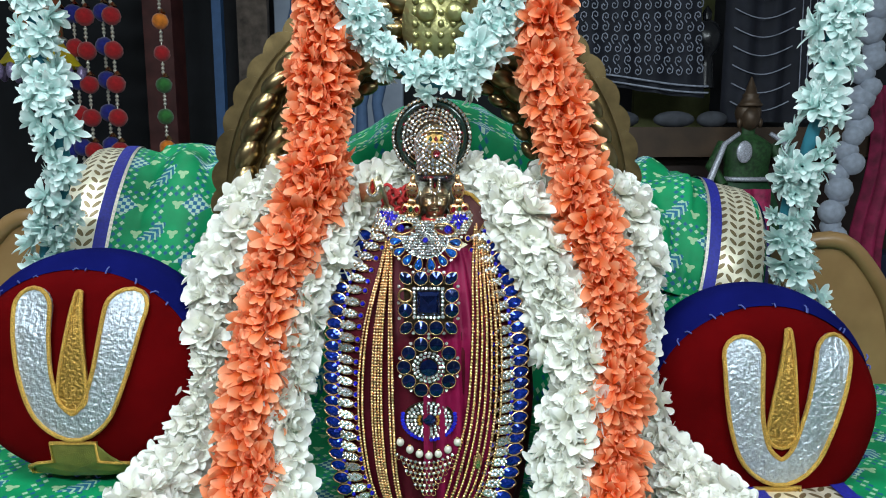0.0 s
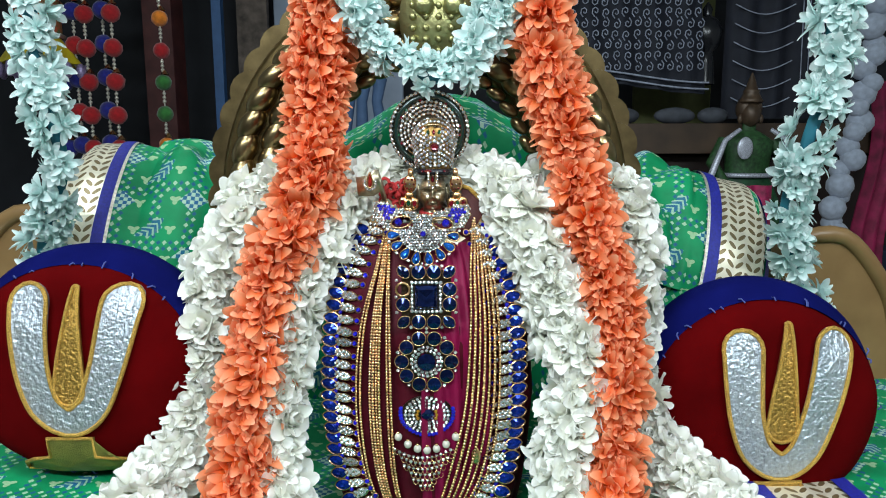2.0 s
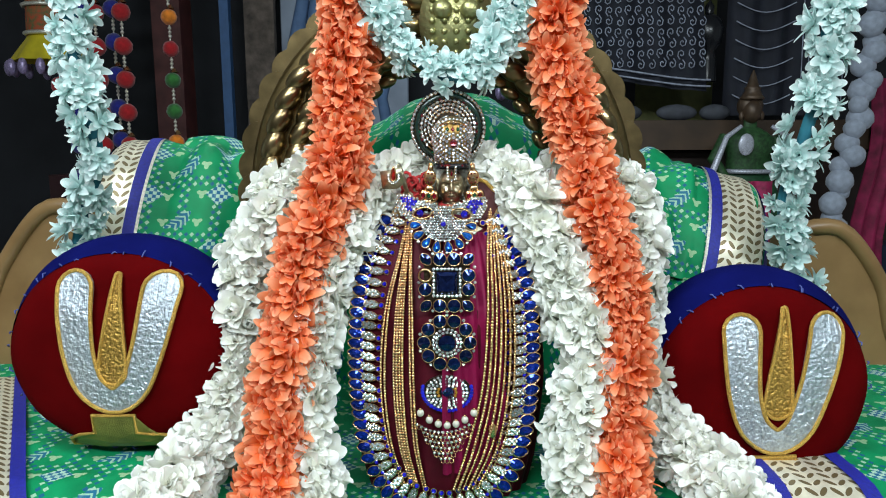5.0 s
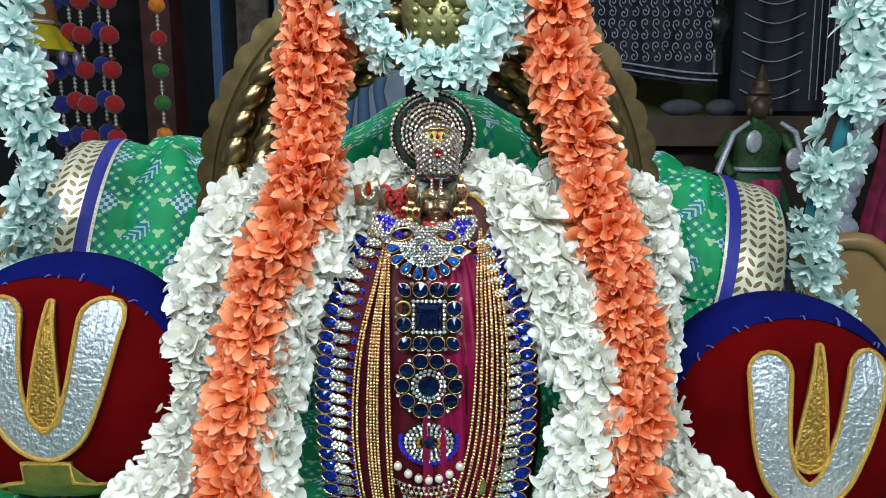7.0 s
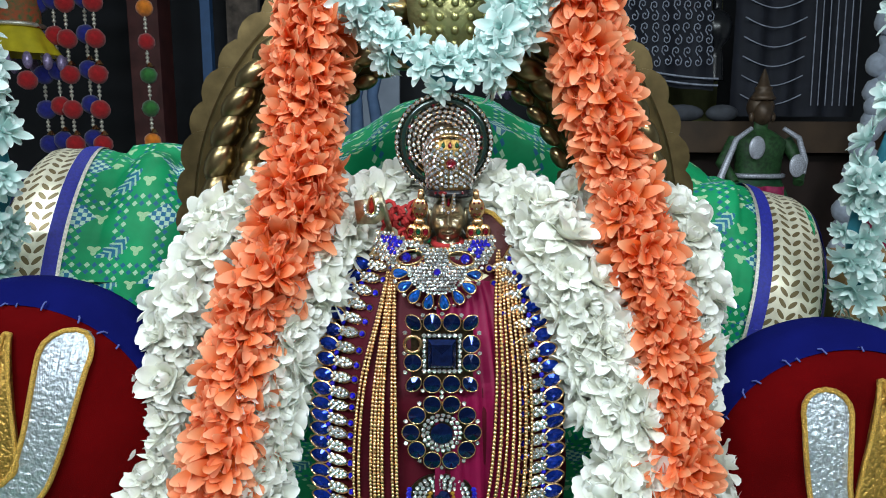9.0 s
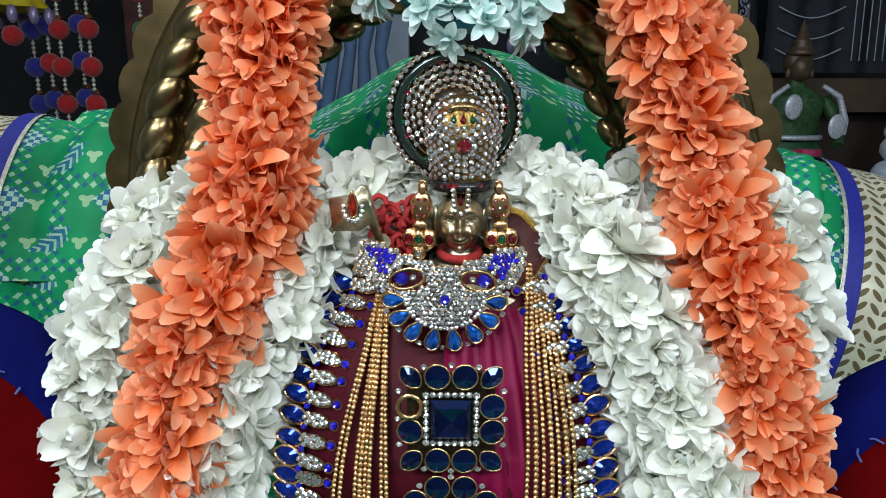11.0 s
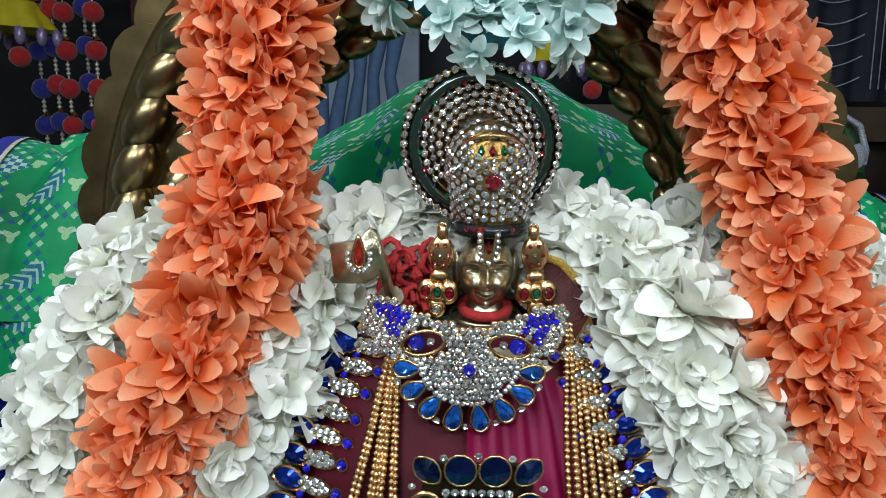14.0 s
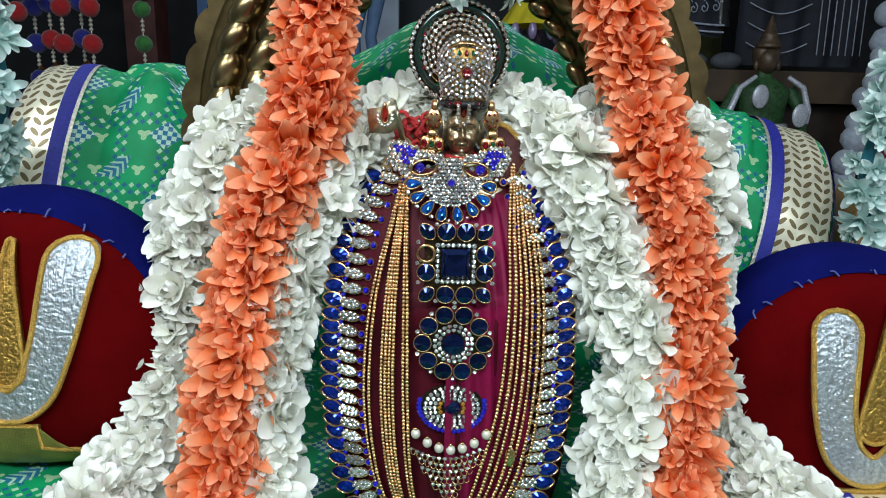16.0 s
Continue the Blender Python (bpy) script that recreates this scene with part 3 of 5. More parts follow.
def cushion(cx, cz, rx, rz, lean, turn, base_mat, label, mark=0.0, spear_up=0.0):
    """mark, spear_up: how far the sewn-on marks sit from their usual height."""
    t = root("round_cushion", (cx, 0.665, cz), label, "cushion", "round cushions")
    body, back_ = Build(), Build()
    rows = []
    for i in range(17):
        s = i / 16
        rows.append([])
        for j in range(64):
            a = 2 * math.pi * j / 64
            wob = 1 + 0.012 * noise.noise(Vector((math.cos(a) * 2, math.sin(a) * 2, cx * 7)))
            x, z = rx * s * math.cos(a) * wob, rz * s * math.sin(a) * wob
            rows[-1].append((x, face_y(x / wob, z / wob, rx, rz) + 0.0025 * noise.noise(Vector((x * 25, z * 25, cx))), z))
    body.grid(rows, closed_u=True)
    part("velvet_face", body.done("velvet_face", RED_VELVET), t, None, "deep red velvet front")
    rows = []
    for k in range(15):
        q = k / 14
        y = -0.004 + 0.060 * q
        g = 1.0 + 0.070 * math.sin(math.pi * min(1, q * 1.25) * 0.62) - (0.35 * max(0, q - 0.8) / 0.2)
        rows.append([((rx * g) * math.cos(2 * math.pi * j / 64), y, (rz * g) * math.sin(2 * math.pi * j / 64) + 0.010 * min(1, q * 3)) for j in range(64)])
    back_.grid(rows, closed_u=True)
    back_.fan(rows[-1], (0, 0.085, 0))
    part("velvet_side", back_.done("velvet_side", BLUE_VELVET), t, None, "navy blue velvet side")
    rng = random.Random(int(abs(cx) * 1000))
    for i in range(34):
        a = 2 * math.pi * (i + rng.uniform(-0.5, 0.5)) / 34
        p = Vector((rx * 0.995 * math.cos(a), -0.006, rz * 0.995 * math.sin(a)))
        q = p + Vector((math.cos(a) * 0.003 + rng.uniform(-0.004, 0.004), 0.004, math.sin(a) * 0.003 + rng.uniform(-0.004, 0.004)))
        part("stitch", Build().tube([p + Vector((0, -0.002, 0)), (p + q) / 2 + Vector((math.cos(a), -0.5, math.sin(a))) * 0.002, q], 0.0008, 5).done("stitch", STITCH), t)
    # appliqué
    u_line = [(-0.031, 0.065), (-0.031, 0.03), (-0.028, -0.005), (-0.018, -0.035), (0.004, -0.050), (0.025, -0.037), (0.039, -0.005), (0.049, 0.03), (0.056, 0.063)]
    out, _, _ = mark_outline([(x, z + mark) for x, z in u_line], [0.036, 0.034, 0.031, 0.029, 0.026, 0.029, 0.031, 0.034, 0.036])
    spear, _, _ = mark_outline([(x, z + spear_up) for x, z in ((0.013, 0.078), (0.010, 0.045), (0.007, 0.01), (0.005, -0.019))], [0.005, 0.013, 0.022, 0.029], 20)
    base = [(-0.019, -0.066), (0.024, -0.066), (0.024, -0.086), (0.040, -0.089), (0.057, -0.097), (0.059, -0.106), (-0.054, -0.106), (-0.052, -0.097), (-0.036, -0.089), (-0.019, -0.086)]

    base = [(x, z + mark) for x, z in base]

    def applique(name, outline, material, cord_r, lab):
        n = len(outline)
        c = Vector((sum(p[0] for p in outline) / n, 0, sum(p[1] for p in outline) / n))
        me = bmesh.new()
        vs = [me.verts.new((x, 0, z)) for x, z in outline]
        f = me.faces.new(vs)
        bmesh.ops.triangulate(me, faces=[f])
        bmesh.ops.subdivide_edges(me, edges=me.edges[:], cuts=2, use_grid_fill=True)
        ext = bmesh.ops.extrude_face_region(me, geom=me.faces[:])
        top = {v for v in ext["geom"] if isinstance(v, bmesh.types.BMVert)}
        for v in me.verts:
            v.co.y = face_y(v.co.x, v.co.z, rx, rz) - (0.0045 if v in top else -0.002)
        bmesh.ops.recalc_face_normals(me, faces=me.faces[:])
        data = bpy.data.meshes.new(name)
        me.to_mesh(data)
        me.free()
        data.materials.append(material)
        p = part(name, data, t, None, lab)
        rim = [(x, face_y(x, z, rx, rz) - 0.0045, z) for x, z in outline]
        part("gold_cord", Build().tube(rim, cord_r, 6, closed=True).done("gold_cord", CORD), p)

    applique("silver_mark", out, SILVER_FOIL, 0.0022, "silver foil U-shaped mark edged in gold cord")
    applique("gold_spear", spear, GOLD_FOIL, 0.0018, "gold zari spear-shaped mark")
    applique("base_mark", base, base_mat, 0.0020, "gold cloth pedestal-shaped mark")
    t.rotation_euler = (radians(-lean), radians(turn), 0)
    return t


cushion(-0.357, 1.108, 0.117, 0.104, 3, 0, GREEN_FOIL, "round red velvet cushion with navy side and silver mark", 0.006, 0.006)
cushion(0.319, 1.069, 0.113, 0.107, 3, -2, GOLD_FOIL, "round red velvet cushion with navy side and silver mark", 0.0, 0.008)

# ---- the draped body ----
figure = root("draped_garment", (0, 0, 0), "maroon and magenta silk garment draped over the figure", "garment")


def body_point(z, a, grow=0.0):
    """a: 0 straight to the front, positive to the right."""
    q = (z - 0.965) / 0.30
    w = np.interp(z, [0.96, 1.0, 1.08, 1.16, 1.22, 1.25, 1.27], [0.085, 0.095, 0.103, 0.098, 0.082, 0.062, 0.030]) + grow
    d = np.interp(z, [0.96, 1.0, 1.08, 1.16, 1.19, 1.22, 1.25], [0.088, 0.092, 0.094, 0.090, 0.076, 0.056, 0.036]) + grow
    yc = np.interp(z, [0.96, 1.27], [0.695, 0.700])
    return Vector((-0.012 + w * math.sin(a), yc - d * abs(math.cos(a)) ** 0.6 * (1 if math.cos(a) > 0 else -1), z))


rows = []
for i in range(50):
    z = 0.962 + 0.290 * i / 49
    rows.append([])
    for j in range(120):
        a = 2 * math.pi * j / 120
        p = body_point(z, a)
        pleat = 0.0022 * math.sin(a * 26 + 1.5 * noise.noise(Vector((a * 2, z * 12, 0)))) * (1 - q if (q := (z - 0.962) / 0.308) > 0.6 else 1)
        rows[-1].append(p + (p - Vector((-0.012, 0.70, z))).normalized() * pleat)
part("skirt", Build().grid(rows, closed_u=True).done("skirt", MAROON), figure, None, "maroon pleated silk")
rows = [[body_point(1.0 + 0.235 * i / 30, -0.05 + 0.60 * j / 24, 0.0035 + 0.003 * math.sin(j * 1.1 + i * 0.08)) for j in range(25)] for i in range(31)]
part("magenta_sash", Build().grid(rows).done("magenta_sash", MAGENTA), figure, None, "magenta silk sash")
rows = [[Vector((0.020 + 0.080 * j / 10, 0.676 - 0.014 * i / 12 + 0.004 * math.sin(j * 1.3 + i * 0.4), 1.287 - 0.048 * j / 10 - 0.050 * i / 12 + 0.002 * math.sin(j * 2.1))) for j in range(11)] for i in range(13)]
part("shoulder_cloth", Build().grid(rows).done("shoulder_cloth", BROWN_SILK), figure, None, "brown-red silk with gold edge")
part("gold_hem", Build().tube([rows[0][j] for j in range(11)], 0.0022, 6).done("gold_hem", CORD), figure)
part("red_neck_thread", Build().tube([(-0.0078 + 0.0115 * math.cos(t), 0.681 + 0.0125 * math.sin(t), 1.261 + 0.002 * math.sin(t)) for t in [2 * math.pi * i / 24 for i in range(24)]], 0.0026, 8, closed=True).done("red_neck_thread", RED_WOOL), figure)
b = Build()
rng = random.Random(5)
for i in range(26):
    c = Vector((-0.043 + rng.uniform(-0.012, 0.010), 0.676 + rng.uniform(-0.004, 0.006), 1.277 + rng.uniform(-0.016, 0.014)))
    b.tube([c + Vector((0.005 * math.cos(t), -0.003 * math.cos(2 * t), 0.005 * math.sin(t))) for t in [0, 0.8, 1.6, 2.4, 3.2, 4.0, 4.8]], 0.0017, 6)
part("red_tassel", b.done("red_tassel", RED_WOOL), figure)

# ---- garlands ----
oL = [(-0.114, 0.700, 1.50), (-0.114, 0.700, 1.465), (-0.117, 0.690, 1.390), (-0.120, 0.675, 1.331), (-0.128, 0.655, 1.273), (-0.145, 0.640, 1.233), (-0.158, 0.628, 1.181), (-0.170, 0.610, 1.124), (-0.176, 0.594, 1.074), (-0.177, 0.578, 1.031), (-0.180, 0.545, 0.997), (-0.182, 0.50, 0.985)]
oR = [(0.096, 0.700, 1.50), (0.098, 0.700, 1.465), (0.107, 0.690, 1.390), (0.119, 0.675, 1.333), (0.131, 0.655, 1.288), (0.145, 0.640, 1.236), (0.156, 0.628, 1.184), (0.159, 0.610, 1.127), (0.154, 0.594, 1.077), (0.150, 0.578, 1.034), (0.152, 0.545, 0.997), (0.150, 0.50, 0.985)]
garland("orange_garland", oL, 0.017, ORANGE_FLOWERS, CORE_O, 0.0130, 7, "bright orange cloth-petal garland hanging from the arch", size=0.76, seed=1, taper=0.98)
garland("orange_garland", oR, 0.017, ORANGE_FLOWERS, CORE_O, 0.0130, 7, "bright orange cloth-petal garland hanging from the arch", size=0.76, seed=2, taper=0.90)
wIn = [(-0.140, 0.575, 0.985), (-0.147, 0.588, 1.005), (-0.154, 0.602, 1.047), (-0.155, 0.614, 1.093), (-0.150, 0.628, 1.146), (-0.135, 0.648, 1.198), (-0.108, 0.668, 1.245), (-0.092, 0.695, 1.274), (-0.055, 0.718, 1.289), (-0.008, 0.725, 1.289),
       (0.036, 0.715, 1.289), (0.065, 0.69, 1.276), (0.076, 0.660, 1.250), (0.099, 0.647, 1.206), (0.117, 0.627, 1.154), (0.126, 0.614, 1.108), (0.121, 0.602, 1.068), (0.112, 0.588, 1.029), (0.119, 0.575, 0.988)]
garland("white_garland", wIn, 0.032, WHITE_FLOWERS, CORE_W, 0.0165, 7, "white cloth-flower garland round the neck", seed=3)
wOL = [(-0.120, 0.735, 1.290), (-0.150, 0.725, 1.288), (-0.188, 0.712, 1.268), (-0.216, 0.70, 1.217), (-0.228, 0.69, 1.160), (-0.237, 0.68, 1.104), (-0.238, 0.66, 1.058), (-0.245, 0.64, 1.032), (-0.260, 0.61, 1.012), (-0.270, 0.57, 1.005), (-0.276, 0.52, 1.0), (-0.282, 0.44, 0.985)]
wOR = [(0.110, 0.735, 1.288), (0.143, 0.722, 1.286), (0.180, 0.71, 1.258), (0.193, 0.70, 1.208), (0.189, 0.69, 1.151), (0.190, 0.68, 1.101), (0.198, 0.66, 1.055), (0.212, 0.64, 1.03), (0.228, 0.61, 1.012), (0.243, 0.57, 1.005), (0.252, 0.52, 1.0), (0.262, 0.44, 0.985)]
garland("white_garland", wOL, 0.037, WHITE_FLOWERS, CORE_W, 0.0165, 8, "thick white cloth-flower garland draped over the shoulder", seed=4)
garland("white_garland", wOR, 0.037, WHITE_FLOWERS, CORE_W, 0.0165, 8, "thick white cloth-flower garland draped over the shoulder", seed=5)
garland("mint_garland", [(-0.100, 0.690, 1.51), (-0.089, 0.690, 1.475), (-0.060, 0.690, 1.425), (-0.026, 0.688, 1.398), (0.0, 0.685, 1.389), (0.026, 0.688, 1.403), (0.048, 0.690, 1.445), (0.067, 0.690, 1.477), (0.075, 0.69, 1.51)], 0.024, MINT_FLOWERS, TEAL, 0.0145, 6, "pale mint cloth-flower garland looped below the arch top", size=0.98, seed=6, core=0.25, bare=0.15)
garland("mint_garland", [(-0.455, 0.80, 1.55), (-0.455, 0.80, 1.489), (-0.454, 0.80, 1.438), (-0.448, 0.80, 1.392), (-0.438, 0.80, 1.345), (-0.446, 0.82, 1.295), (-0.475, 0.84, 1.242), (-0.501, 0.86, 1.193), (-0.51, 0.87, 1.14)], 0.030, MINT_FLOWERS, TEAL, 0.0175, 5, "pale mint cloth-flower garland hanging beside the swing", size=1.22, seed=7, core=0.25, bare=0.28)
garland("mint_garland", [(0.45, 0.80, 1.55), (0.444, 0.80, 1.499), (0.433, 0.80, 1.447), (0.439, 0.80, 1.394), (0.422, 0.80, 1.353), (0.420, 0.82, 1.304), (0.416, 0.84, 1.251), (0.435, 0.86, 1.195), (0.465, 0.88, 1.143), (0.48, 0.88, 1.10)], 0.030, MINT_FLOWERS, TEAL, 0.0175, 5, "pale mint cloth-flower garland hanging beside the swing", size=1.22, seed=8, core=0.25, bare=0.28)


# ---- gems ----
def gem(name, material, outline, h, table=0.55):
    """A cut stone facing -y: girdle, bevel and table, or a point where table is 0."""
    b, n = Build(), len(outline)
    b.v = [(x, 0.0, z) for x, z in outline]
    if table:
        b.v += [(x * table, -h, z * table) for x, z in outline]
        b.f = [(i, (i + 1) % n, n + (i + 1) % n, n + i) for i in range(n)]
        if n > 3:
            b.v += [(0, -h * 0.62, 0)]
            b.f += [(n + i, n + (i + 1) % n, 2 * n) for i in range(n)]
        else:
            b.f += [tuple(n + i for i in range(n))]
    else:
        b.v += [(0, -h, 0)]
        b.f = [(i, (i + 1) % n, n) for i in range(n)]
    b.uv = [(0, 0)] * len(b.v)
    me = b.done(name, material, False)
    bm = bmesh.new()
    bm.from_mesh(me)
    bmesh.ops.recalc_face_normals(bm, faces=bm.faces[:])
    if sum(f.normal.y for f in bm.faces) > 0:
        bmesh.ops.reverse_faces(bm, faces=bm.faces[:])
    bm.to_mesh(me)
    bm.free()
    return me


def lens(w, h, n=14):
    """Marquise outline, long in x."""
    return [(w * math.cos(t), h * math.sin(t) * abs(math.sin(t)) ** 0.35) for t in [2 * math.pi * i / n for i in range(n)]]


def drop(w, h, n=14):
    """Tear drop, point up."""
    return [(w * math.sin(t) * (0.5 - 0.5 * math.cos(t)) ** 0.55, h * math.cos(t)) for t in [2 * math.pi * i / n for i in range(n)]]


def bezel(name, outline, r=0.0006, material=None, grow=1.06):
    return Build().tube([(x * grow, 0, z * grow) for x, z in outline], r, 5, closed=True).done(name, material or GOLD)


def facing(at, normal=(0, -1, 0), roll=0.0, s=1.0):
    """A pose whose -y looks along normal."""
    q = Vector(normal).to_track_quat("-Y", "Z").to_matrix().to_4x4()
    return Matrix.Translation(at) @ q @ Matrix.Rotation(radians(roll), 4, "Y") @ Matrix.Diagonal((s, s, s, 1))


def brilliant(name, material, r):
    """A small foil-backed stone: sloping crown facets round a dished, many-sided heart."""
    b = Build()
    rings = ((1.0, 0.0, 0.0), (0.70, 0.32, 0.5), (0.42, 0.46, 0.0))
    for k, h, off in rings:
        b.v += [(r * k * math.cos(2 * math.pi * (i + off) / 8), -r * h, r * k * math.sin(2 * math.pi * (i + off) / 8)) for i in range(8)]
    b.v.append((0, -r * 0.20, 0))
    for i in range(8):
        j = (i + 1) % 8
        b.f += [(i, 8 + i, j), (j, 8 + i, 8 + j), (8 + i, 16 + j, 8 + j), (8 + i, 16 + i, 16 + j), (16 + i, 24, 16 + j)]
    b.uv = [(0, 0)] * len(b.v)
    me = b.done(name, material, False)
    bm = bmesh.new()
    bm.from_mesh(me)
    for f in bm.faces:
        f.normal_update()
        if f.normal.y > 0:
            f.normal_flip()
    bm.to_mesh(me)
    bm.free()
    return me


STONE = brilliant("crystal", CRYSTAL, 0.0020)
STONE_S = brilliant("crystal", CRYSTAL, 0.0015)
VIO = gem("ultramarine_stone", VIOLET, circle(0.0021, 8), 0.0008)
SEAT_RING = bezel("stone_setting", circle(0.0020, 8), 0.0004, GOLD, 1.08)


def surf(x, z, grow=0.0):
    """A point on the front of the garment and its outward normal."""
    w = np.interp(z, [0.96, 1.0, 1.08, 1.16, 1.22, 1.25, 1.27], [0.085, 0.095, 0.103, 0.098, 0.082, 0.062, 0.030])
    a = math.asin(max(-0.97, min(0.97, (x + 0.012) / (w * 1.02))))
    p = body_point(z, a, grow)
    return Vector((x, p.y, z)), Vector((math.sin(a) * 0.4, -1, 0.0)).normalized()


# ---- the statue ----
def statue_mesh():
    b = Build()
    c = Vector((-0.0078, 0.680, 1.2795))
    rows = []
    nz, na = 130, 150
    for i in range(nz + 1):
        v = math.pi * i / nz
        rows.append([])
        for j in range(na):
            a = 2 * math.pi * j / na
            x, y, z = math.sin(v) * math.sin(a), -math.sin(v) * math.cos(a), math.cos(v)
            jaw = 1.0 - 0.20 * max(0, -z) ** 1.5
            p = Vector((x * 0.0138 * jaw, y * 0.0150, z * 0.0185))
            if y < 0:
                u, w = p.x / 0.0138, p.z / 0.0185
                g = lambda cx, cz, sx, sz: math.exp(-((u - cx) / sx) ** 2 - ((w - cz) / sz) ** 2)
                d = 0.0
                d += 0.0034 * g(0, -0.12, 0.13, 0.20) + 0.0016 * g(0, 0.15, 0.09, 0.25)
                for s in (-1, 1):
                    d += 0.0010 * g(s * 0.14, -0.20, 0.09, 0.07)
                    d -= 0.0017 * g(s * 0.40, 0.13, 0.25, 0.13)
                    d += 0.0017 * g(s * 0.40, 0.11, 0.18, 0.06)
                    d -= 0.0023 * math.exp(-((u - s * 0.40) / 0.20) ** 2 - ((w - 0.165 + 0.9 * (u - s * 0.40) ** 2) / 0.018) ** 2)
                    d -= 0.0017 * math.exp(-((u - s * 0.40) / 0.17) ** 2 - ((w - 0.085 - 0.6 * (u - s * 0.40) ** 2) / 0.014) ** 2)
                    d += 0.0022 * math.exp(-((u - s * 0.40) / 0.28) ** 2 - ((w - 0.34 + 0.8 * (u - s * 0.40) ** 2) / 0.035) ** 2)
                    d += 0.0012 * g(s * 0.46, -0.26, 0.22, 0.2)
                    d -= 0.0008 * g(s * 0.30, -0.47, 0.05, 0.10)
                d += 0.0012 * g(0, -0.45, 0.20, 0.05) + 0.0013 * g(0, -0.57, 0.15, 0.05) - 0.0028 * math.exp(-(u / 0.26) ** 2 - ((w + 0.51 - 0.5 * u * u) / 0.022) ** 2)
                d += 0.0014 * g(0, -0.80, 0.18, 0.10)
                p.y -= d * 2.0
            rows[-1].append(c + p)
    b.grid(rows, closed_u=True)
    for s in (-1, 1):
        b.ellipsoid(c + Vector((s * 0.0142, 0.004, -0.001)), (0.0025, 0.004, 0.010), 10, 8)
    # neck, shoulders and trunk
    prof = [(1.268, 0.0085, 0.0085), (1.262, 0.0095, 0.009), (1.257, 0.012, 0.011), (1.252, 0.022, 0.016), (1.247, 0.040, 0.024), (1.238, 0.052, 0.034), (1.20, 0.055, 0.040), (1.0, 0.06, 0.045), (0.966, 0.06, 0.045)]
    b.grid([[(-0.0078 + w * math.sin(2 * math.pi * j / 40), 0.686 - d * math.cos(2 * math.pi * j / 40), z) for j in range(40)] for z, w, d in prof], closed_u=True)
    for k, z in enumerate((1.2595, 1.2565)):
        b.tube([(-0.0078 + (0.013 + 0.004 * k) * math.sin(t), 0.684 - (0.012 + 0.003 * k) * math.cos(t), z - 0.002 * math.cos(t)) for t in [2 * math.pi * i / 40 for i in range(40)]], 0.0012, 6, closed=True)
    # raised hand holding a flat emblem
    m = Matrix.Rotation(radians(-8), 3, "Y")
    for outline, y0, y1 in (([(-0.079, 1.2965), (-0.0665, 1.2985), (-0.0615, 1.304), (-0.058, 1.3035), (-0.0535, 1.289), (-0.0475, 1.263), (-0.0505, 1.262), (-0.0565, 1.283), (-0.0625, 1.279), (-0.077, 1.279)], 0.650, 0.656),):
        b.prism(outline, y0, y1, 0.0015)
    b.tube([(-0.052, 0.656, 1.272), (-0.056, 0.678, 1.25), (-0.05, 0.682, 1.225)], 0.006, 10)
    return b.done("statue", BRONZE, True)


tagged(new("statue", statue_mesh()), "small pale bronze deity statue with a smiling face", "statue")

# brow mark
tilak = root("brow_ornament", (-0.0075, 0.662, 1.2935), "tiny crystal U-shaped brow ornament with a red centre", "ornament")
part("plate", Build().prism([(x * 0.0052, z * 0.0085) for x, z in [(-1, 1), (-0.55, 0.85), (-0.35, -0.2), (0.35, -0.2), (0.55, 0.85), (1, 1), (0.85, -0.35), (0.4, -1), (-0.4, -1), (-0.85, -0.35)]], -0.001, 0.003).done("plate", GOLD, False), tilak)
for s in (-1, 1):
    for k in range(5):
        part("crystal", STONE_S, tilak, facing((s * (0.0042 - 0.0005 * max(0, k - 2)), -0.0012, 0.0065 - 0.0029 * k), (0, -1, 0), 0, 0.9))
part("crystal", STONE_S, tilak, facing((0, -0.0012, -0.0068)))
part("red_stone", gem("red_stone", RUBY, drop(0.0016, 0.0034), 0.0012), tilak, facing((0, -0.001, 0.001)))

# ---- crown ----
crown = root("crown", (-0.0065, 0.684, 1.302), "crystal-studded gilt crown with a round dark halo", "crown")
HALO = Vector((-0.0045, 0.008, 0.038))
part("halo_plate", Build().prism([(HALO.x + x, HALO.z + z) for x, z in circle(0.0395, 48)], 0.006, 0.010, 0.001).done("halo_plate", mat("dark_gilt", (0.045, 0.030, 0.016), 0.4, 0.8, 0.5, 300, 0.5, 500)), crown, None, "dark gilt back plate")
part("enamel_ring", Build().tube([(HALO.x + x, 0.0055, HALO.z + z) for x, z in circle(0.0326, 48)], 0.0031, 8, closed=True).done("enamel_ring", mat("dark_green_enamel", (0.004, 0.02, 0.015), 0.15, 0, 0.3, coat=1.0)), crown, None, "near-black green enamel ring")
for r, n, s in ((0.0376, 52, 0.98), (0.0279, 38, 0.95), (0.0242, 33, 0.95), (0.0204, 28, 0.95), (0.0166, 23, 0.9)):
    part("gilt_rim", Build().tube([(HALO.x + x, 0.0055, HALO.z + z) for x, z in circle(r, 48)], 0.0009, 6, closed=True).done("gilt_rim", GOLD), crown)
    for i in range(n):
        a = 2 * math.pi * i / n
        if -2.35 < math.atan2(math.sin(a), math.cos(a)) < -0.8 and r < 0.03:
            continue
        part("crystal", STONE, crown, facing((HALO.x + r * math.cos(a), 0.0035, HALO.z + r * math.sin(a)), (0.25 * math.cos(a) + 0.2 * math.sin(i * 7.3), -1, 0.25 * math.sin(a) + 0.2 * math.sin(i * 5.1)), i * 17, s))
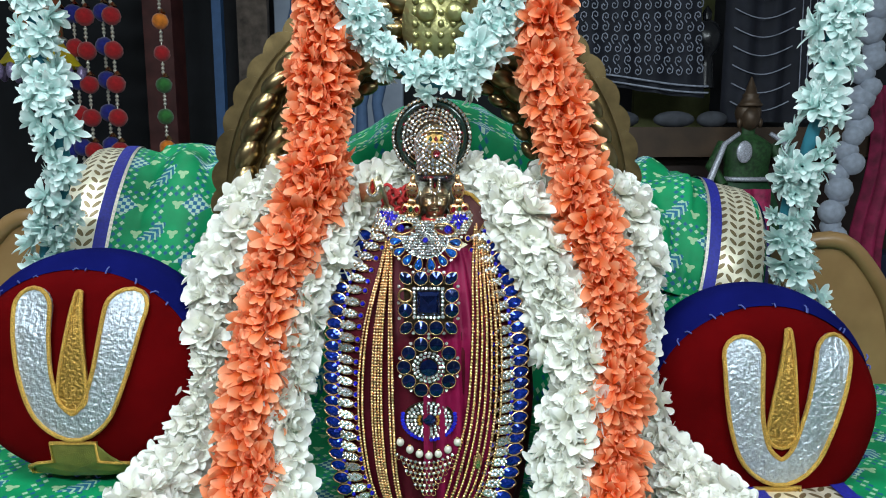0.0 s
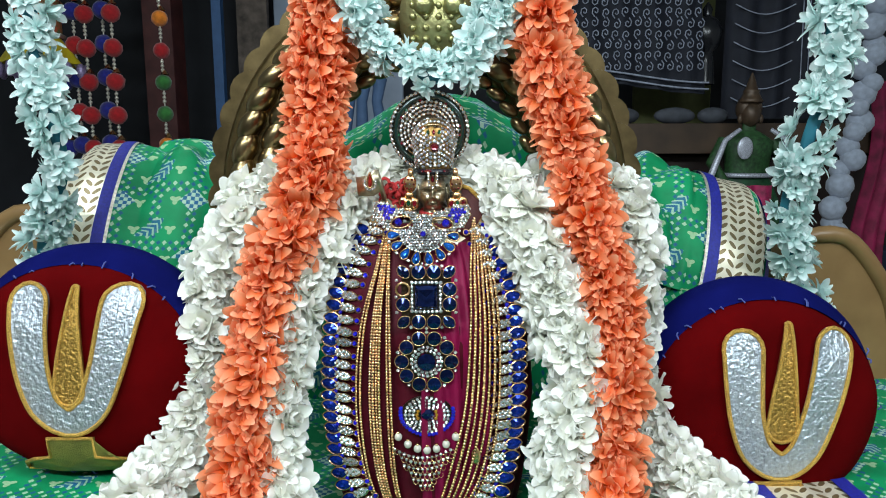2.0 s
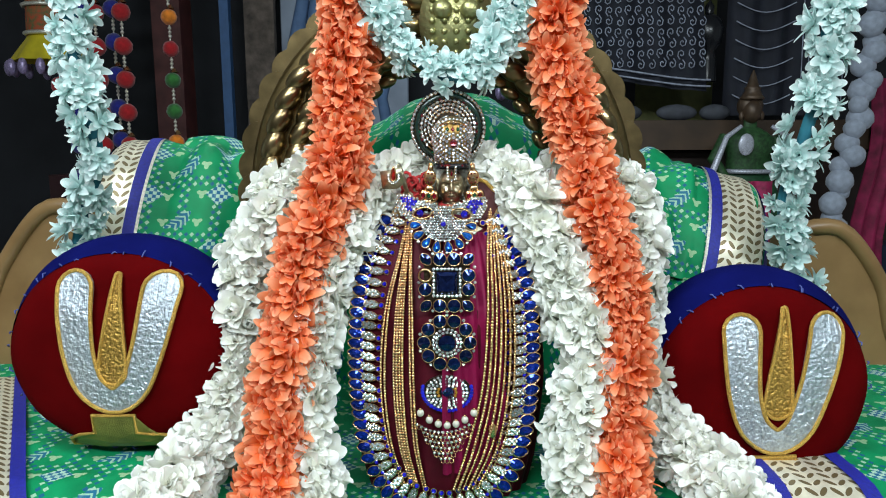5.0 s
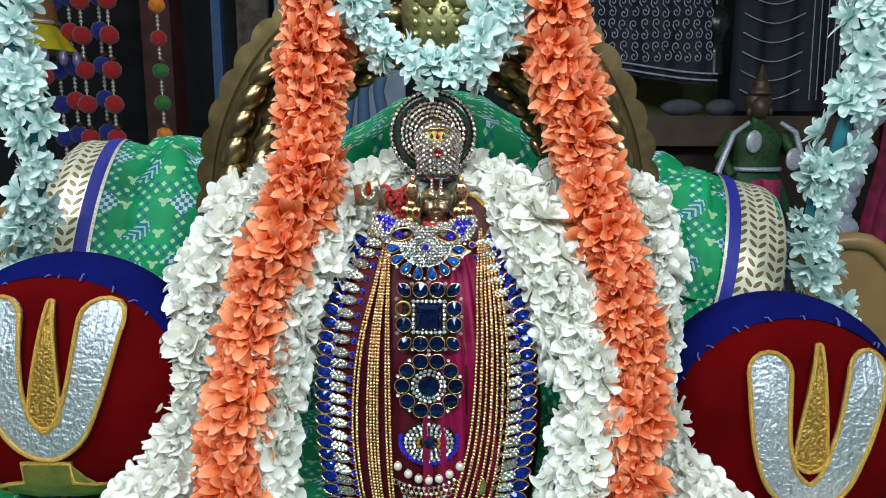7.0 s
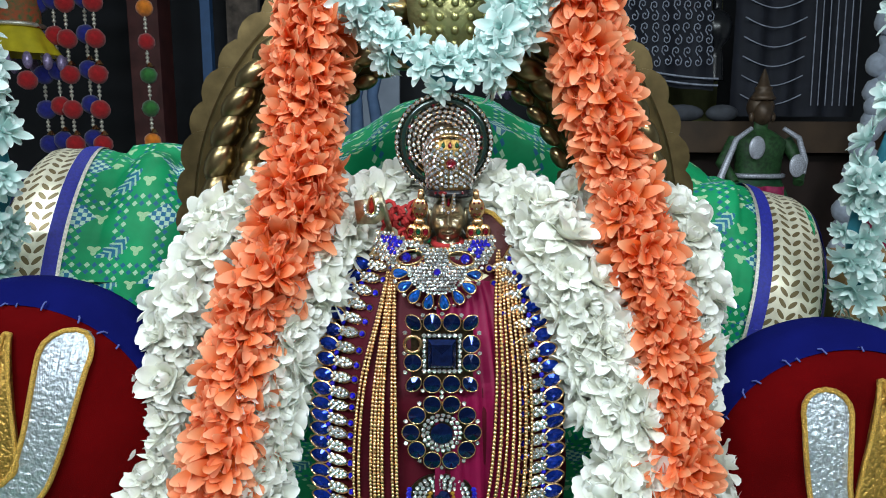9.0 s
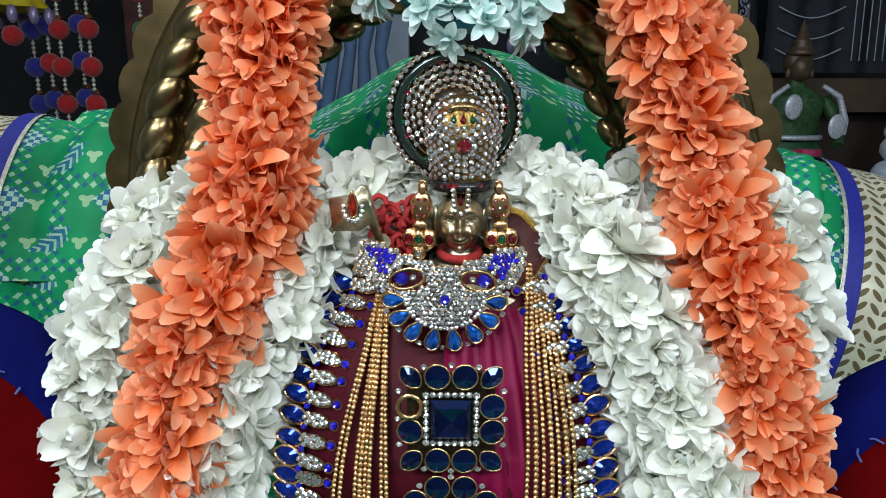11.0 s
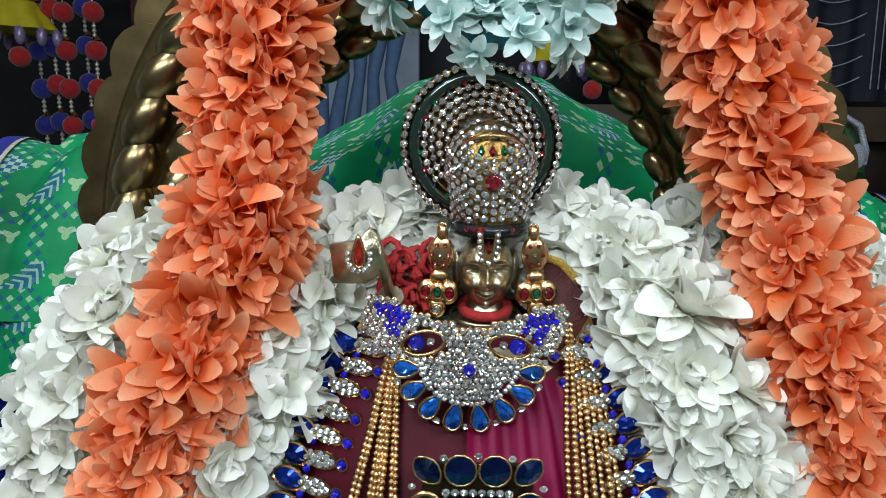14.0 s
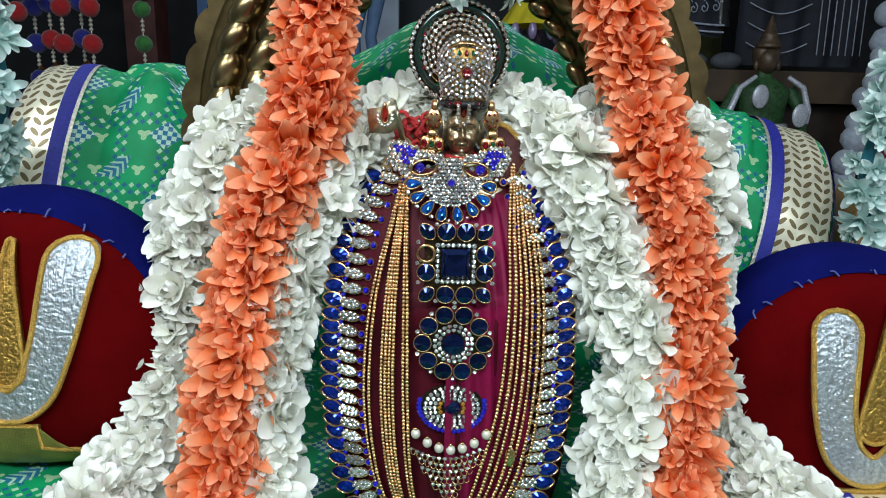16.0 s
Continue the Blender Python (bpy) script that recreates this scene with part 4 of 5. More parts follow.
for i in range(22):
    a = 2 * math.pi * (i + 0.5) / 22
    part("dark_stone", gem("dark_stone", (RUBY, JET, EMERALD)[i % 3], circle(0.0016, 7), 0.001), crown, facing((HALO.x + 0.0300 * math.cos(a), 0.0035, HALO.z + 0.0300 * math.sin(a))))
DOME = ([0.000, 0.008, 0.018, 0.027, 0.034, 0.041, 0.046, 0.049, 0.050], [0.0165, 0.0185, 0.0205, 0.0218, 0.0215, 0.0185, 0.0135, 0.0070, 0.0005])


def dome(z, a):
    r = float(np.interp(z, *DOME))
    return Vector((r * math.sin(a), -r * 0.95 * math.cos(a), z))


part("cap", Build().grid([[dome(0.05 * i / 24, 2 * math.pi * j / 40) for j in range(40)] for i in range(25)], closed_u=True).done("cap", mat("pierced_gilt", (0.42, 0.25, 0.08), 0.35, 1.0, 0.75, 320, 0.6, 500)), crown, None, "pierced gilt cap")
rng = random.Random(11)
for k in range(9):
    rho = 0.0061 + 0.0037 * k
    n = int(2 * math.pi * rho / 0.0039)
    for i in range(n):
        t = 2 * math.pi * (i + 0.5 * (k % 2)) / n
        x, z = rho * math.cos(t), 0.0215 + rho * math.sin(t)
        if not 0.003 < z < 0.0495 or (abs(z - 0.0365) < 0.0028 and abs(x) < 0.0078):
            continue
        r = float(np.interp(z, *DOME))
        if abs(x) > 1.35 * r:
            continue
        a = x / r
        if abs(a) > 1.5:
            continue
        p = dome(z, a)
        q = (dome(min(0.05, z + 0.001), a) - dome(max(0, z - 0.001), a)).normalized()
        nrm = Vector((math.cos(a), math.sin(a), 0)).cross(q)
        nrm = nrm if nrm.dot(p - Vector((0, 0, z))) > 0 else -nrm
        part("crystal", STONE, crown, facing(p + nrm * 0.0004, nrm + Vector((rng.uniform(-0.35, 0.35), 0, rng.uniform(-0.35, 0.35))), rng.uniform(0, 40), rng.choice((0.85, 0.95, 1.05, 1.1))))
part("ruby", gem("ruby", RUBY, circle(0.0040, 12), 0.0025), crown, facing((0.0007, -0.0218, 0.0215)), "round deep red stone")
for x, m_, s in ((-0.0052, EMERALD, 0.0022), (0.0, RUBY, 0.0023), (0.0052, EMERALD, 0.0022)):
    part("top_stone", gem("top_stone", m_, drop(s, s * 1.25), 0.0015), crown, facing((x, -0.0205 + abs(x) * 0.25, 0.0365), (x * 40, -1, 0.25)))
part("gilt_hoop", Build().tube([Vector((0.0175 * math.sin(t), -0.019 * math.cos(t) - 0.001, 0.0295 + 0.0135 * math.cos(t * 0.9))) for t in [-1.5 + 3.0 * i / 24 for i in range(25)]], 0.0010, 6).done("gilt_hoop", GOLD), crown)
part("brow_band", Build().tube([(0.0165 * math.sin(t), -0.0175 * math.cos(t) + 0.001, -0.0015) for t in [-1.7 + 3.4 * i / 24 for i in range(25)]], 0.0034, 8).done("brow_band", JET), crown, None, "black padded brow band")
part("red_stone", gem("red_stone", RUBY, lens(0.0034, 0.0018), 0.0013), crown, facing((-0.0055, -0.0195, -0.0005)))
for x in (-0.011, 0.010):
    part("red_stone", gem("red_stone", RUBY, circle(0.0014, 7), 0.0012), crown, facing((x, -0.0165, -0.0005)))


# ---- earrings ----
def earring(x, lean):
    e = root("earring", (x, 0.672, 1.279), "antique gold earring set with red and green stones", "earring", "pair of earrings")
    m = Matrix.Rotation(radians(lean), 3, "Y")
    for c, r in (((0, 0, 0.0095), (0.0062, 0.0026, 0.0085)), ((0, 0, 0.0185), (0.0026, 0.002, 0.0042)), ((0, 0, -0.001), (0.0045, 0.0024, 0.0035)), ((-0.0050, 0, -0.008), (0.0048, 0.0027, 0.0058)), ((0.0050, 0, -0.008), (0.0048, 0.0027, 0.0058)), ((0, 0, -0.0085), (0.0042, 0.003, 0.0055)), ((0, 0, -0.0155), (0.0045, 0.0024, 0.0050))):
        part("gold_lobe", Build().ellipsoid(m @ Vector(c), r, 14, 8, m).done("gold_lobe", GOLD), e)
    for px_, pz, mm, w, h in ((0, -0.008, EMERALD, 0.0019, 0.0027), (-0.0055, -0.008, RUBY, 0.0022, 0.0030), (0.0055, -0.008, RUBY, 0.0022, 0.0030), (0, -0.016, CRYSTAL, 0.0022, 0.0021)):
        part("stone", gem("stone", mm, circle(w, 10, h), 0.0012), e, facing(m @ Vector((px_, -0.0026, pz))))
        part("stone_rim", bezel("stone_rim", circle(w, 12, h), 0.0006, GOLD, 1.1), e, facing(m @ Vector((px_, -0.0027, pz))))
    for i in range(7):
        a = 2 * math.pi * i / 6
        q = (0, 0) if i == 6 else (0.0038 * math.cos(a), 0.0048 * math.sin(a))
        part("seed_stone", gem("seed_stone", CRYSTAL if i == 6 else RUBY, circle(0.0010, 7), 0.0008), e, facing(m @ Vector((q[0], -0.0026, 0.0095 + q[1]))))
    part("loop", Build().tube([m @ Vector((0.002 * math.cos(t), 0, 0.021 + 0.0025 * math.sin(t))) for t in [2 * math.pi * i / 12 for i in range(12)]], 0.0006, 5, closed=True).done("loop", GOLD), e)
    e.scale = (1.05, 1.0, 1.06)
    return e


earring(-0.0305, 4)
earring(0.0155, -4)

# brooch on the raised emblem
brooch = root("ruby_brooch", (-0.0655, 0.6488, 1.2925), "red tear-drop stone in a crystal frame", "brooch")
part("ruby", gem("ruby", mat("orange_red_gem", (0.42, 0.02, 0.012), 0.06, 0.4, 0.4, 300, coat=1.0), drop(0.0030, 0.0065), 0.002), brooch, facing((0, -0.001, 0.0015)))
part("gold_rim", bezel("gold_rim", drop(0.0030, 0.0065), 0.0008, GOLD, 1.12), brooch, facing((0, -0.0008, 0.0015)))
for i in range(9):
    a = math.pi * (0.92 + 1.16 * i / 8)
    part("crystal", STONE_S, brooch, facing((0.0052 * math.cos(a), -0.0008, -0.001 + 0.0062 * math.sin(a))))

# ---- winged chest pendant ----
wing = root("chest_pendant", (-0.0175, 0.6365, 1.2625), "butterfly-shaped crystal pendant with azure tear-drop fringe", "pendant")


WING_TOP = ([-0.056, -0.0524, -0.040, -0.0155, 0.0, 0.0135, 0.036, 0.0474, 0.051], [0.020, 0.0338, 0.0315, 0.0235, 0.0205, 0.0220, 0.0290, 0.0305, 0.018])
WING_LOW = ([-0.056, -0.0535, -0.043, -0.030, -0.0235, -0.012, 0.0, 0.012, 0.022, 0.028, 0.040, 0.048, 0.051], [0.019, 0.0135, 0.0050, 0.0020, -0.0060, -0.0165, -0.0190, -0.0165, -0.0060, 0.0020, 0.0040, 0.0115, 0.017])
EYES = ((-0.0230, 0.0118), (0.0205, 0.0105))


def inside(x, z):
    """0 outside, 1 crystal, 2 blue; x and z from the centre stone."""
    if not -0.055 < x < 0.050 or not np.interp(x, *WING_LOW) < z < np.interp(x, *WING_TOP):
        return 0
    for ex, ez in EYES:
        if ((x - ex) / 0.0118) ** 2 + ((z - ez) / 0.0072) ** 2 < 1:
            return 0
    ax = abs(x + 0.002)
    band = np.interp(x, *WING_TOP) - z
    if (0.029 < ax < 0.046 and 0.0022 < band < 0.0090) or (0.034 < ax < 0.041 and 0.009 <= band < 0.0165):
        return 2
    return 1


PX, PZ = 0.0017, -0.0190
wing.scale = (0.87, 0.87, 0.87)
rng = random.Random(3)
plate = []
for j in range(-7, 13):
    for i in range(-20, 20):
        x, z = (i + 0.5 * (j % 2)) * 0.00350, j * 0.00310
        kind_ = inside(x, z)
        if not kind_:
            continue
        y = 0.013 * (abs(x) / 0.05) ** 2 - 0.0035 * math.cos(z * 50)
        n_ = Vector((x * 8 + rng.uniform(-0.45, 0.45), -1, 0.2 + z * 5 + rng.uniform(-0.45, 0.45)))
        part("crystal" if kind_ == 1 else "blue_stone", STONE if kind_ == 1 else VIO, wing, facing((PX + x + rng.uniform(-3e-4, 3e-4), y, PZ + z), n_, rng.uniform(0, 40), rng.uniform(0.88, 1.08)))
        plate.append((PX + x, y, PZ + z))
b = Build()
for x, y, z in plate:
    b.ellipsoid((x, y + 0.0010, z), (0.0023, 0.0009, 0.0023), 7, 4)
tagged(part("gilt_backing", b.done("gilt_backing", GOLD), wing), kind="stuff")
for ex, ez in EYES:
    s = 1 if ex > 0 else -1
    part("eye_ring", Build().tube([(PX + ex + 0.0108 * math.cos(t), 0.0000 + 0.0012 * s * math.cos(t), PZ + ez + 0.0062 * math.sin(t) - 0.0018 * s * math.cos(t)) for t in [2 * math.pi * i / 24 for i in range(24)]], 0.0011, 6, closed=True).done("eye_ring", GOLD), wing)
    part("eye_stone", gem("eye_stone", VIOLET, circle(0.0043, 12), 0.0026), wing, facing((PX + ex + s * 0.0036, 0.0, PZ + ez), (0.2 * s, -1, 0.15)), "round ultramarine stone")
    part("crystal", STONE, wing, facing((PX + ex - s * 0.0035, 0.0, PZ + ez + 0.0008), (0, -1, 0.2), 0, 1.1))
part("centre_stone", VIO, wing, facing((PX, -0.0058, PZ), (0, -1, 0.2), 0, 1.5))
FRINGE = gem("azure_drop", SKY_GEM, drop(0.0054, 0.0070), 0.0020, 0.4)
FRINGE_RIM = bezel("gold_rim", drop(0.0054, 0.0070), 0.0010, GOLD, 1.12)
for i in range(8):
    a = radians(-174 + 165 * i / 7)
    rx, rz = 0.0312, 0.0275
    at = Vector((PX + rx * math.cos(a), 0.003 * abs(math.cos(a)) - 0.003, PZ + 0.0010 + rz * math.sin(a)))
    roll = -math.degrees(a) - 90
    part("azure_drop", FRINGE, wing, facing(at, (at.x * 8, -1, 0.1), roll))
    part("gold_rim", FRINGE_RIM, wing, facing(at + Vector((0, 0.0004, 0)), (at.x * 8, -1, 0.1), roll))
    for a2 in (a - radians(11), a + radians(11)):
        part("crystal", STONE, wing, facing((PX + 1.22 * rx * math.cos(a2), 0.001, PZ + 0.001 + 1.24 * rz * math.sin(a2)), (0, -1, 0), 0, 0.9))
    for k in (-7, 0, 7):
        a2 = a + radians(k)
        part("crystal", STONE, wing, facing((PX + 0.77 * rx * math.cos(a2), -0.002, PZ + 0.001 + 0.74 * rz * math.sin(a2)), (0, -1, 0.1), 0, 0.85))

# ---- three-piece breast jewel ----
jewel = root("breast_jewel", (-0.0125, 0.600, 1.140), "tiered dark blue gem jewel edged with crystals", "jewel")
RIV = gem("dark_blue_stone", DEEP_BLUE, circle(0.0060, 14), 0.0024, 0.0)
RIV_RIM = bezel("gold_rim", circle(0.0060, 14), 0.0006)
LEAF = gem("dark_blue_leaf", DEEP_BLUE, lens(0.0066, 0.0048), 0.0016, 0.4)
LEAF_RIM = bezel("gold_rim", lens(0.0066, 0.0048), 0.0006)


def set_stone(at, stone, rim, roll=0.0, s=1.0):
    part("dark_blue_stone", stone, jewel, facing(at, (at[0] * 4, -1, 0.05), roll, s))
    part("gold_rim", rim, jewel, facing((at[0], at[1] + 0.0004, at[2]), (at[0] * 4, -1, 0.05), roll, s))


SZ = 0.054
part("square_plate", Build().prism([(x, SZ + z) for x, z in ((-0.022, -0.024), (0.022, -0.024), (0.022, 0.024), (-0.022, 0.024))], 0.002, 0.004).done("square_plate", bpy.data.materials["dark_gilt"], False), jewel)
part("square_stone", gem("square_stone", DEEP_BLUE, [(-0.0098, -0.0105), (0.0098, -0.0105), (0.0098, 0.0105), (-0.0098, 0.0105)], 0.0035, 0.72), jewel, facing((0, -0.001, SZ)), "square dark blue stone")
for i in range(8):
    u = -0.0125 + 0.025 * i / 7
    for x, z in ((u, 0.0130), (u, -0.0130), (-0.0125, u), (0.0125, u)):
        part("crystal", STONE, jewel, facing((x, -0.0005, SZ + z), (0, -1, 0), i * 20, 0.9))
for x in (-0.0068, 0.0068):
    for z in (-0.0225, 0.0225):
        set_stone((x, -0.0008, SZ + z), RIV, RIV_RIM)
for z in (-0.0065, 0.0070):
    for x in (-0.0205, 0.0205):
        if not (x < 0 and z > 0):
            set_stone((x, -0.0008, SZ + z), RIV, RIV_RIM)
part("empty_setting", bezel("empty_setting", circle(0.0056, 14), 0.0014), jewel, facing((-0.0205, -0.0008, SZ + 0.007)), "empty gold setting that lost its stone")
for x in (-1, 1):
    for z in (-1, 1):
        set_stone((x * 0.0200, -0.0008, SZ + z * 0.0225), LEAF, LEAF_RIM, -45 * x * z, 0.95)
for x, z in ((-0.0135, 0.0275), (0, 0.0285), (0.0135, 0.0275), (-0.0135, -0.0275), (0, -0.0285), (0.0135, -0.0275), (-0.0265, 0.0), (0.0265, 0.0), (-0.026, 0.015), (0.026, 0.015), (-0.026, -0.014), (0.026, -0.014)):
    part("crystal", STONE, jewel, facing((x, 0, SZ + z), (0, -1, 0), 0, 0.85))
RZ = -0.005
part("round_plate", Build().prism([(x, RZ + z) for x, z in circle(0.022, 32)], 0.002, 0.004).done("round_plate", bpy.data.materials["dark_gilt"], False), jewel)
part("round_stone", gem("round_stone", DEEP_BLUE, circle(0.0078, 18), 0.0024, 0.0), jewel, facing((0, -0.002, RZ)), "round dark blue stone")
for r, n in ((0.0100, 16), (0.0132, 21)):
    for i in range(n):
        a = 2 * math.pi * i / n
        part("crystal", STONE, jewel, facing((r * math.cos(a), -0.0008, RZ + r * math.sin(a)), (-0.3 * math.cos(a), -1, -0.3 * math.sin(a)), i * 31, 0.92))
for i in range(10):
    a = 2 * math.pi * (i + 0.5) / 10 + math.pi / 2
    set_stone((0.0222 * math.cos(a), -0.0008, RZ + 0.0222 * math.sin(a)), RIV, RIV_RIM)
    a += math.pi / 10
    part("crystal", STONE, jewel, facing((0.0270 * math.cos(a), 0, RZ + 0.0270 * math.sin(a)), (0, -1, 0), 0, 0.9))
OZ = -0.055
part("oval_plate", Build().prism([(x, OZ + z) for x, z in circle(0.024, 32, 0.017)], 0.002, 0.004).done("oval_plate", bpy.data.materials["dark_gilt"], False), jewel)
part("oval_stone", gem("oval_stone", DEEP_BLUE, circle(0.0066, 14, 0.0055), 0.003, 0.5), jewel, facing((0, -0.001, OZ)))
for rx, rz, n in ((0.0090, 0.0075, 14), (0.0125, 0.0105, 18), (0.0160, 0.0135, 22), (0.0195, 0.0162, 28)):
    for i in range(n):
        a = 2 * math.pi * i / n
        mesh_ = STONE if not (abs(math.cos(a)) > 0.8 and rx < 0.012) else gem("topaz", mat("topaz", (0.5, 0.25, 0.03), 0.1, 0.5, coat=1.0) if "topaz" not in bpy.data.materials else bpy.data.materials["topaz"], circle(0.002, 8), 0.0014)
        part("crystal", mesh_, jewel, facing((rx * math.cos(a), -0.0008, OZ + rz * math.sin(a)), (0, -1, 0), i * 31, 0.9))
for i in range(24):
    a = math.pi * (0.93 + 1.14 * i / 23)
    part("blue_bead", VIO, jewel, facing((0.0240 * math.cos(a), -0.0008, OZ + 0.0018 + 0.0205 * math.sin(a)), (0, -1, 0), 0, 1.0))
for i in range(7):
    x = -0.026 + 0.052 * i / 6
    z = OZ - 0.016 - 0.017 * (1 - (x / 0.03) ** 2)
    part("pearl", Build().ellipsoid((x, -0.002, z), (0.0036, 0.0036, 0.0038), 14, 10).done("pearl", PEARL), jewel, None)
    part("pearl_cap", Build().ellipsoid((x, -0.002, z + 0.0042), (0.0018, 0.0018, 0.0012), 8, 6).done("pearl_cap", GOLD), jewel)
for j in range(6):
    for i in range(-6 + j, 7 - j):
        x, z = i * 0.0042 + (0.002 if j % 2 else 0) - 0.004, OZ - 0.040 - j * 0.0055 + 0.00022 * i * i
        part("crystal", STONE, jewel, facing((x, -0.003, z), (rng.uniform(-0.4, 0.4), -1, rng.uniform(-0.3, 0.3)), 0, rng.uniform(0.7, 0.95)))
        part("silver_link", SEAT_RING, jewel, facing((x + 0.002, -0.0025, z - 0.0025), (rng.uniform(-0.6, 0.6), -1, 0.3)))

# ---- long sapphire necklace ----
necklace = root("sapphire_necklace", (0, 0, 0), "long gold necklace of blue marquise stones and crystals", "necklace")
PLATE = Build()
PLATE.prism([(0.0105 + x, z) for x, z in lens(0.0088, 0.0056)], 0.0004, 0.0016)
PLATE.prism([(-0.004 + x, z) for x, z in circle(0.0082, 14, 0.0044)], 0.0004, 0.0016)
PLATE.prism([(-0.0145 + x, z) for x, z in circle(0.0032, 10)], 0.0004, 0.0016)
PLATE.tube([(0.0105 + x * 1.1, 0, z * 1.1) for x, z in lens(0.0078, 0.0048, 20)], 0.0008, 5, closed=True)
LINK = PLATE.done("link", GOLD, False)
MARQ = gem("marquise_stone", SAPPHIRE, lens(0.0078, 0.0048, 16), 0.0015, 0.4)
SMALL = gem("small_blue_stone", VIOLET, circle(0.0024, 9), 0.0017)
cl = Build()
for x, z, s in ((-0.0005, 0.0, 1.1), (0.0018, 0.0024, 0.8), (0.0018, -0.0024, 0.8), (-0.0035, 0.0022, 0.9), (-0.0035, -0.0022, 0.9), (-0.0068, 0.0014, 0.85), (-0.0068, -0.0016, 0.85), (-0.0095, 0.0, 0.8), (0.0040, 0.0, 0.7)):
    o = len(cl.v)
    for v in STONE.vertices:
        cl.v.append((x + v.co.x * s * 1.15, v.co.y * s * 1.15, z + v.co.z * s * 1.15))
    cl.f += [tuple(o + k for k in p.vertices) for p in STONE.polygons]
CLUSTER = cl.done("crystal_setting", CRYSTAL, False)
loop = [(-0.066, 1.245), (-0.080, 1.222), (-0.089, 1.185), (-0.0945, 1.122), (-0.092, 1.06), (-0.084, 1.015), (-0.062, 0.982), (-0.030, 0.968), (-0.002, 0.968), (0.024, 0.980), (0.046, 1.008), (0.059, 1.061), (0.062, 1.123), (0.057, 1.183), (0.047, 1.218), (0.038, 1.245)]
line = spline([(x, 0, z) for x, z in loop], 63)
for i, p in enumerate(line):
    a, c = line[max(0, i - 1)], line[min(62, i + 1)]
    t = (c - a).normalized()
    out = Vector((t.z, 0, -t.x))
    if out.dot(p - Vector((-0.014, 0, 1.12))) < 0:
        out = -out
    side = 1.0 if p.x > -0.014 else -1.0
    out = out.lerp(Vector((side, 0, 0.12)), min(1.0, max(0.0, (p.z - 1.0) / 0.05))).normalized()
    at, nrm = surf(p.x, p.z, 0.010)
    ang = math.degrees(math.atan2(-out.z, out.x)) + rng.uniform(-5, 5)
    ln = part("link", LINK, necklace, facing(at, nrm + Vector((0, 0, 0.12 + rng.uniform(-0.12, 0.12))), ang))
    part("marquise_stone", MARQ, ln, pose(0.0105, 0, 0))
    tagged(part("crystal_setting", CLUSTER, ln), kind="stuff")
    part("small_blue_stone", SMALL, ln, pose(-0.0145, 0, 0))
    part("spacer_stone", VIO, ln, pose(0.0035, 0.0006, 0.0056))
for x, z in ((-0.066, 1.249), (0.040, 1.249)):
    at, nrm = surf(x, z, 0.010)
    tri = part("triangle_clasp", Build().prism([(-0.0105, -0.010), (0.0105, -0.010), (0.0, 0.013)], 0.0, 0.002).done("triangle_clasp", GOLD, False), necklace, facing(at, nrm, 8))
    for k in range(4):
        for m_ in range(4 - k):
            u = (m_ - (3 - k) / 2) * 0.0046
            part("crystal", VIO if (k, m_) == (1, 1) else STONE, tri, pose(u, -0.0002, -0.0075 + k * 0.0046))


# ---- gold bead chains ----
def bead_strand(parent, pts, r, gap):
    n = int(path_length(spline(pts, 40)) / gap)
    b = Build()
    for p in spline(pts, n):
        b.ellipsoid(p, (r, r, r), 7, 5)
    tagged(part("bead_strand", b.done("bead_strand", GOLD), parent), kind="stuff")


chains = root("bead_chains", (0, 0, 0), "bundle of fine gold bead chains", "chain")
for f, k in zip((0.0, 0.12, 0.40, 0.49, 0.58, 0.67, 0.90, 1.0), range(8)):
    xs = [(-0.052 + 0.004 * f, 1.252), (-0.060 + 0.012 * f, 1.215), (-0.073 + 0.027 * f, 1.16), (-0.078 + 0.033 * f, 1.09), (-0.072 + 0.030 * f, 1.03), (-0.058 + 0.024 * f, 0.985)]
    bead_strand(chains, [surf(x, z, 0.0035 + 0.001 * (k % 2))[0] for x, z in xs], 0.0017, 0.0028)
chains = root("bead_chains", (0, 0, 0), "thick bundle of gold bead chains", "chain")
for k in range(7):
    f = k / 6
    xs = [(0.031 + 0.010 * f, 1.256), (0.028 + 0.020 * f, 1.215), (0.027 + 0.026 * f, 1.16), (0.022 + 0.031 * f, 1.09), (0.008 + 0.036 * f, 1.03), (-0.006 + 0.028 * f, 0.985)]
    bead_strand(chains, [surf(x, z, 0.007 + 0.002 * (k % 2))[0] for x, z in xs], 0.0018, 0.0029)
at, nrm = surf(0.032, 1.045, 0.008)
part("gold_leaf_charm", Build().ellipsoid(at, (0.0045, 0.0015, 0.008), 12, 8).done("gold_leaf_charm", GOLD), chains)


# ---- loose flowers at the feet ----
def rose(name, material, at, size, label):
    t = root(name, at, label, "flower")
    me = flower(name, material, [(6, 80, 0.022, 0.022, 0.2, 0.3, 1.4), (5, 52, 0.020, 0.019, 0, 0.4, 1.4), (5, 26, 0.017, 0.015, -0.2, 0.6, 1.4)], hash(at) % 97)
    part("petals", me, t, pose(0, 0, 0, 25, 0, 0) @ Matrix.Scale(size, 4))
    part("calyx", Build().ellipsoid((0, 0, -0.002), (0.005, 0.005, 0.005), 8, 6).done("calyx", CORE_W), t)


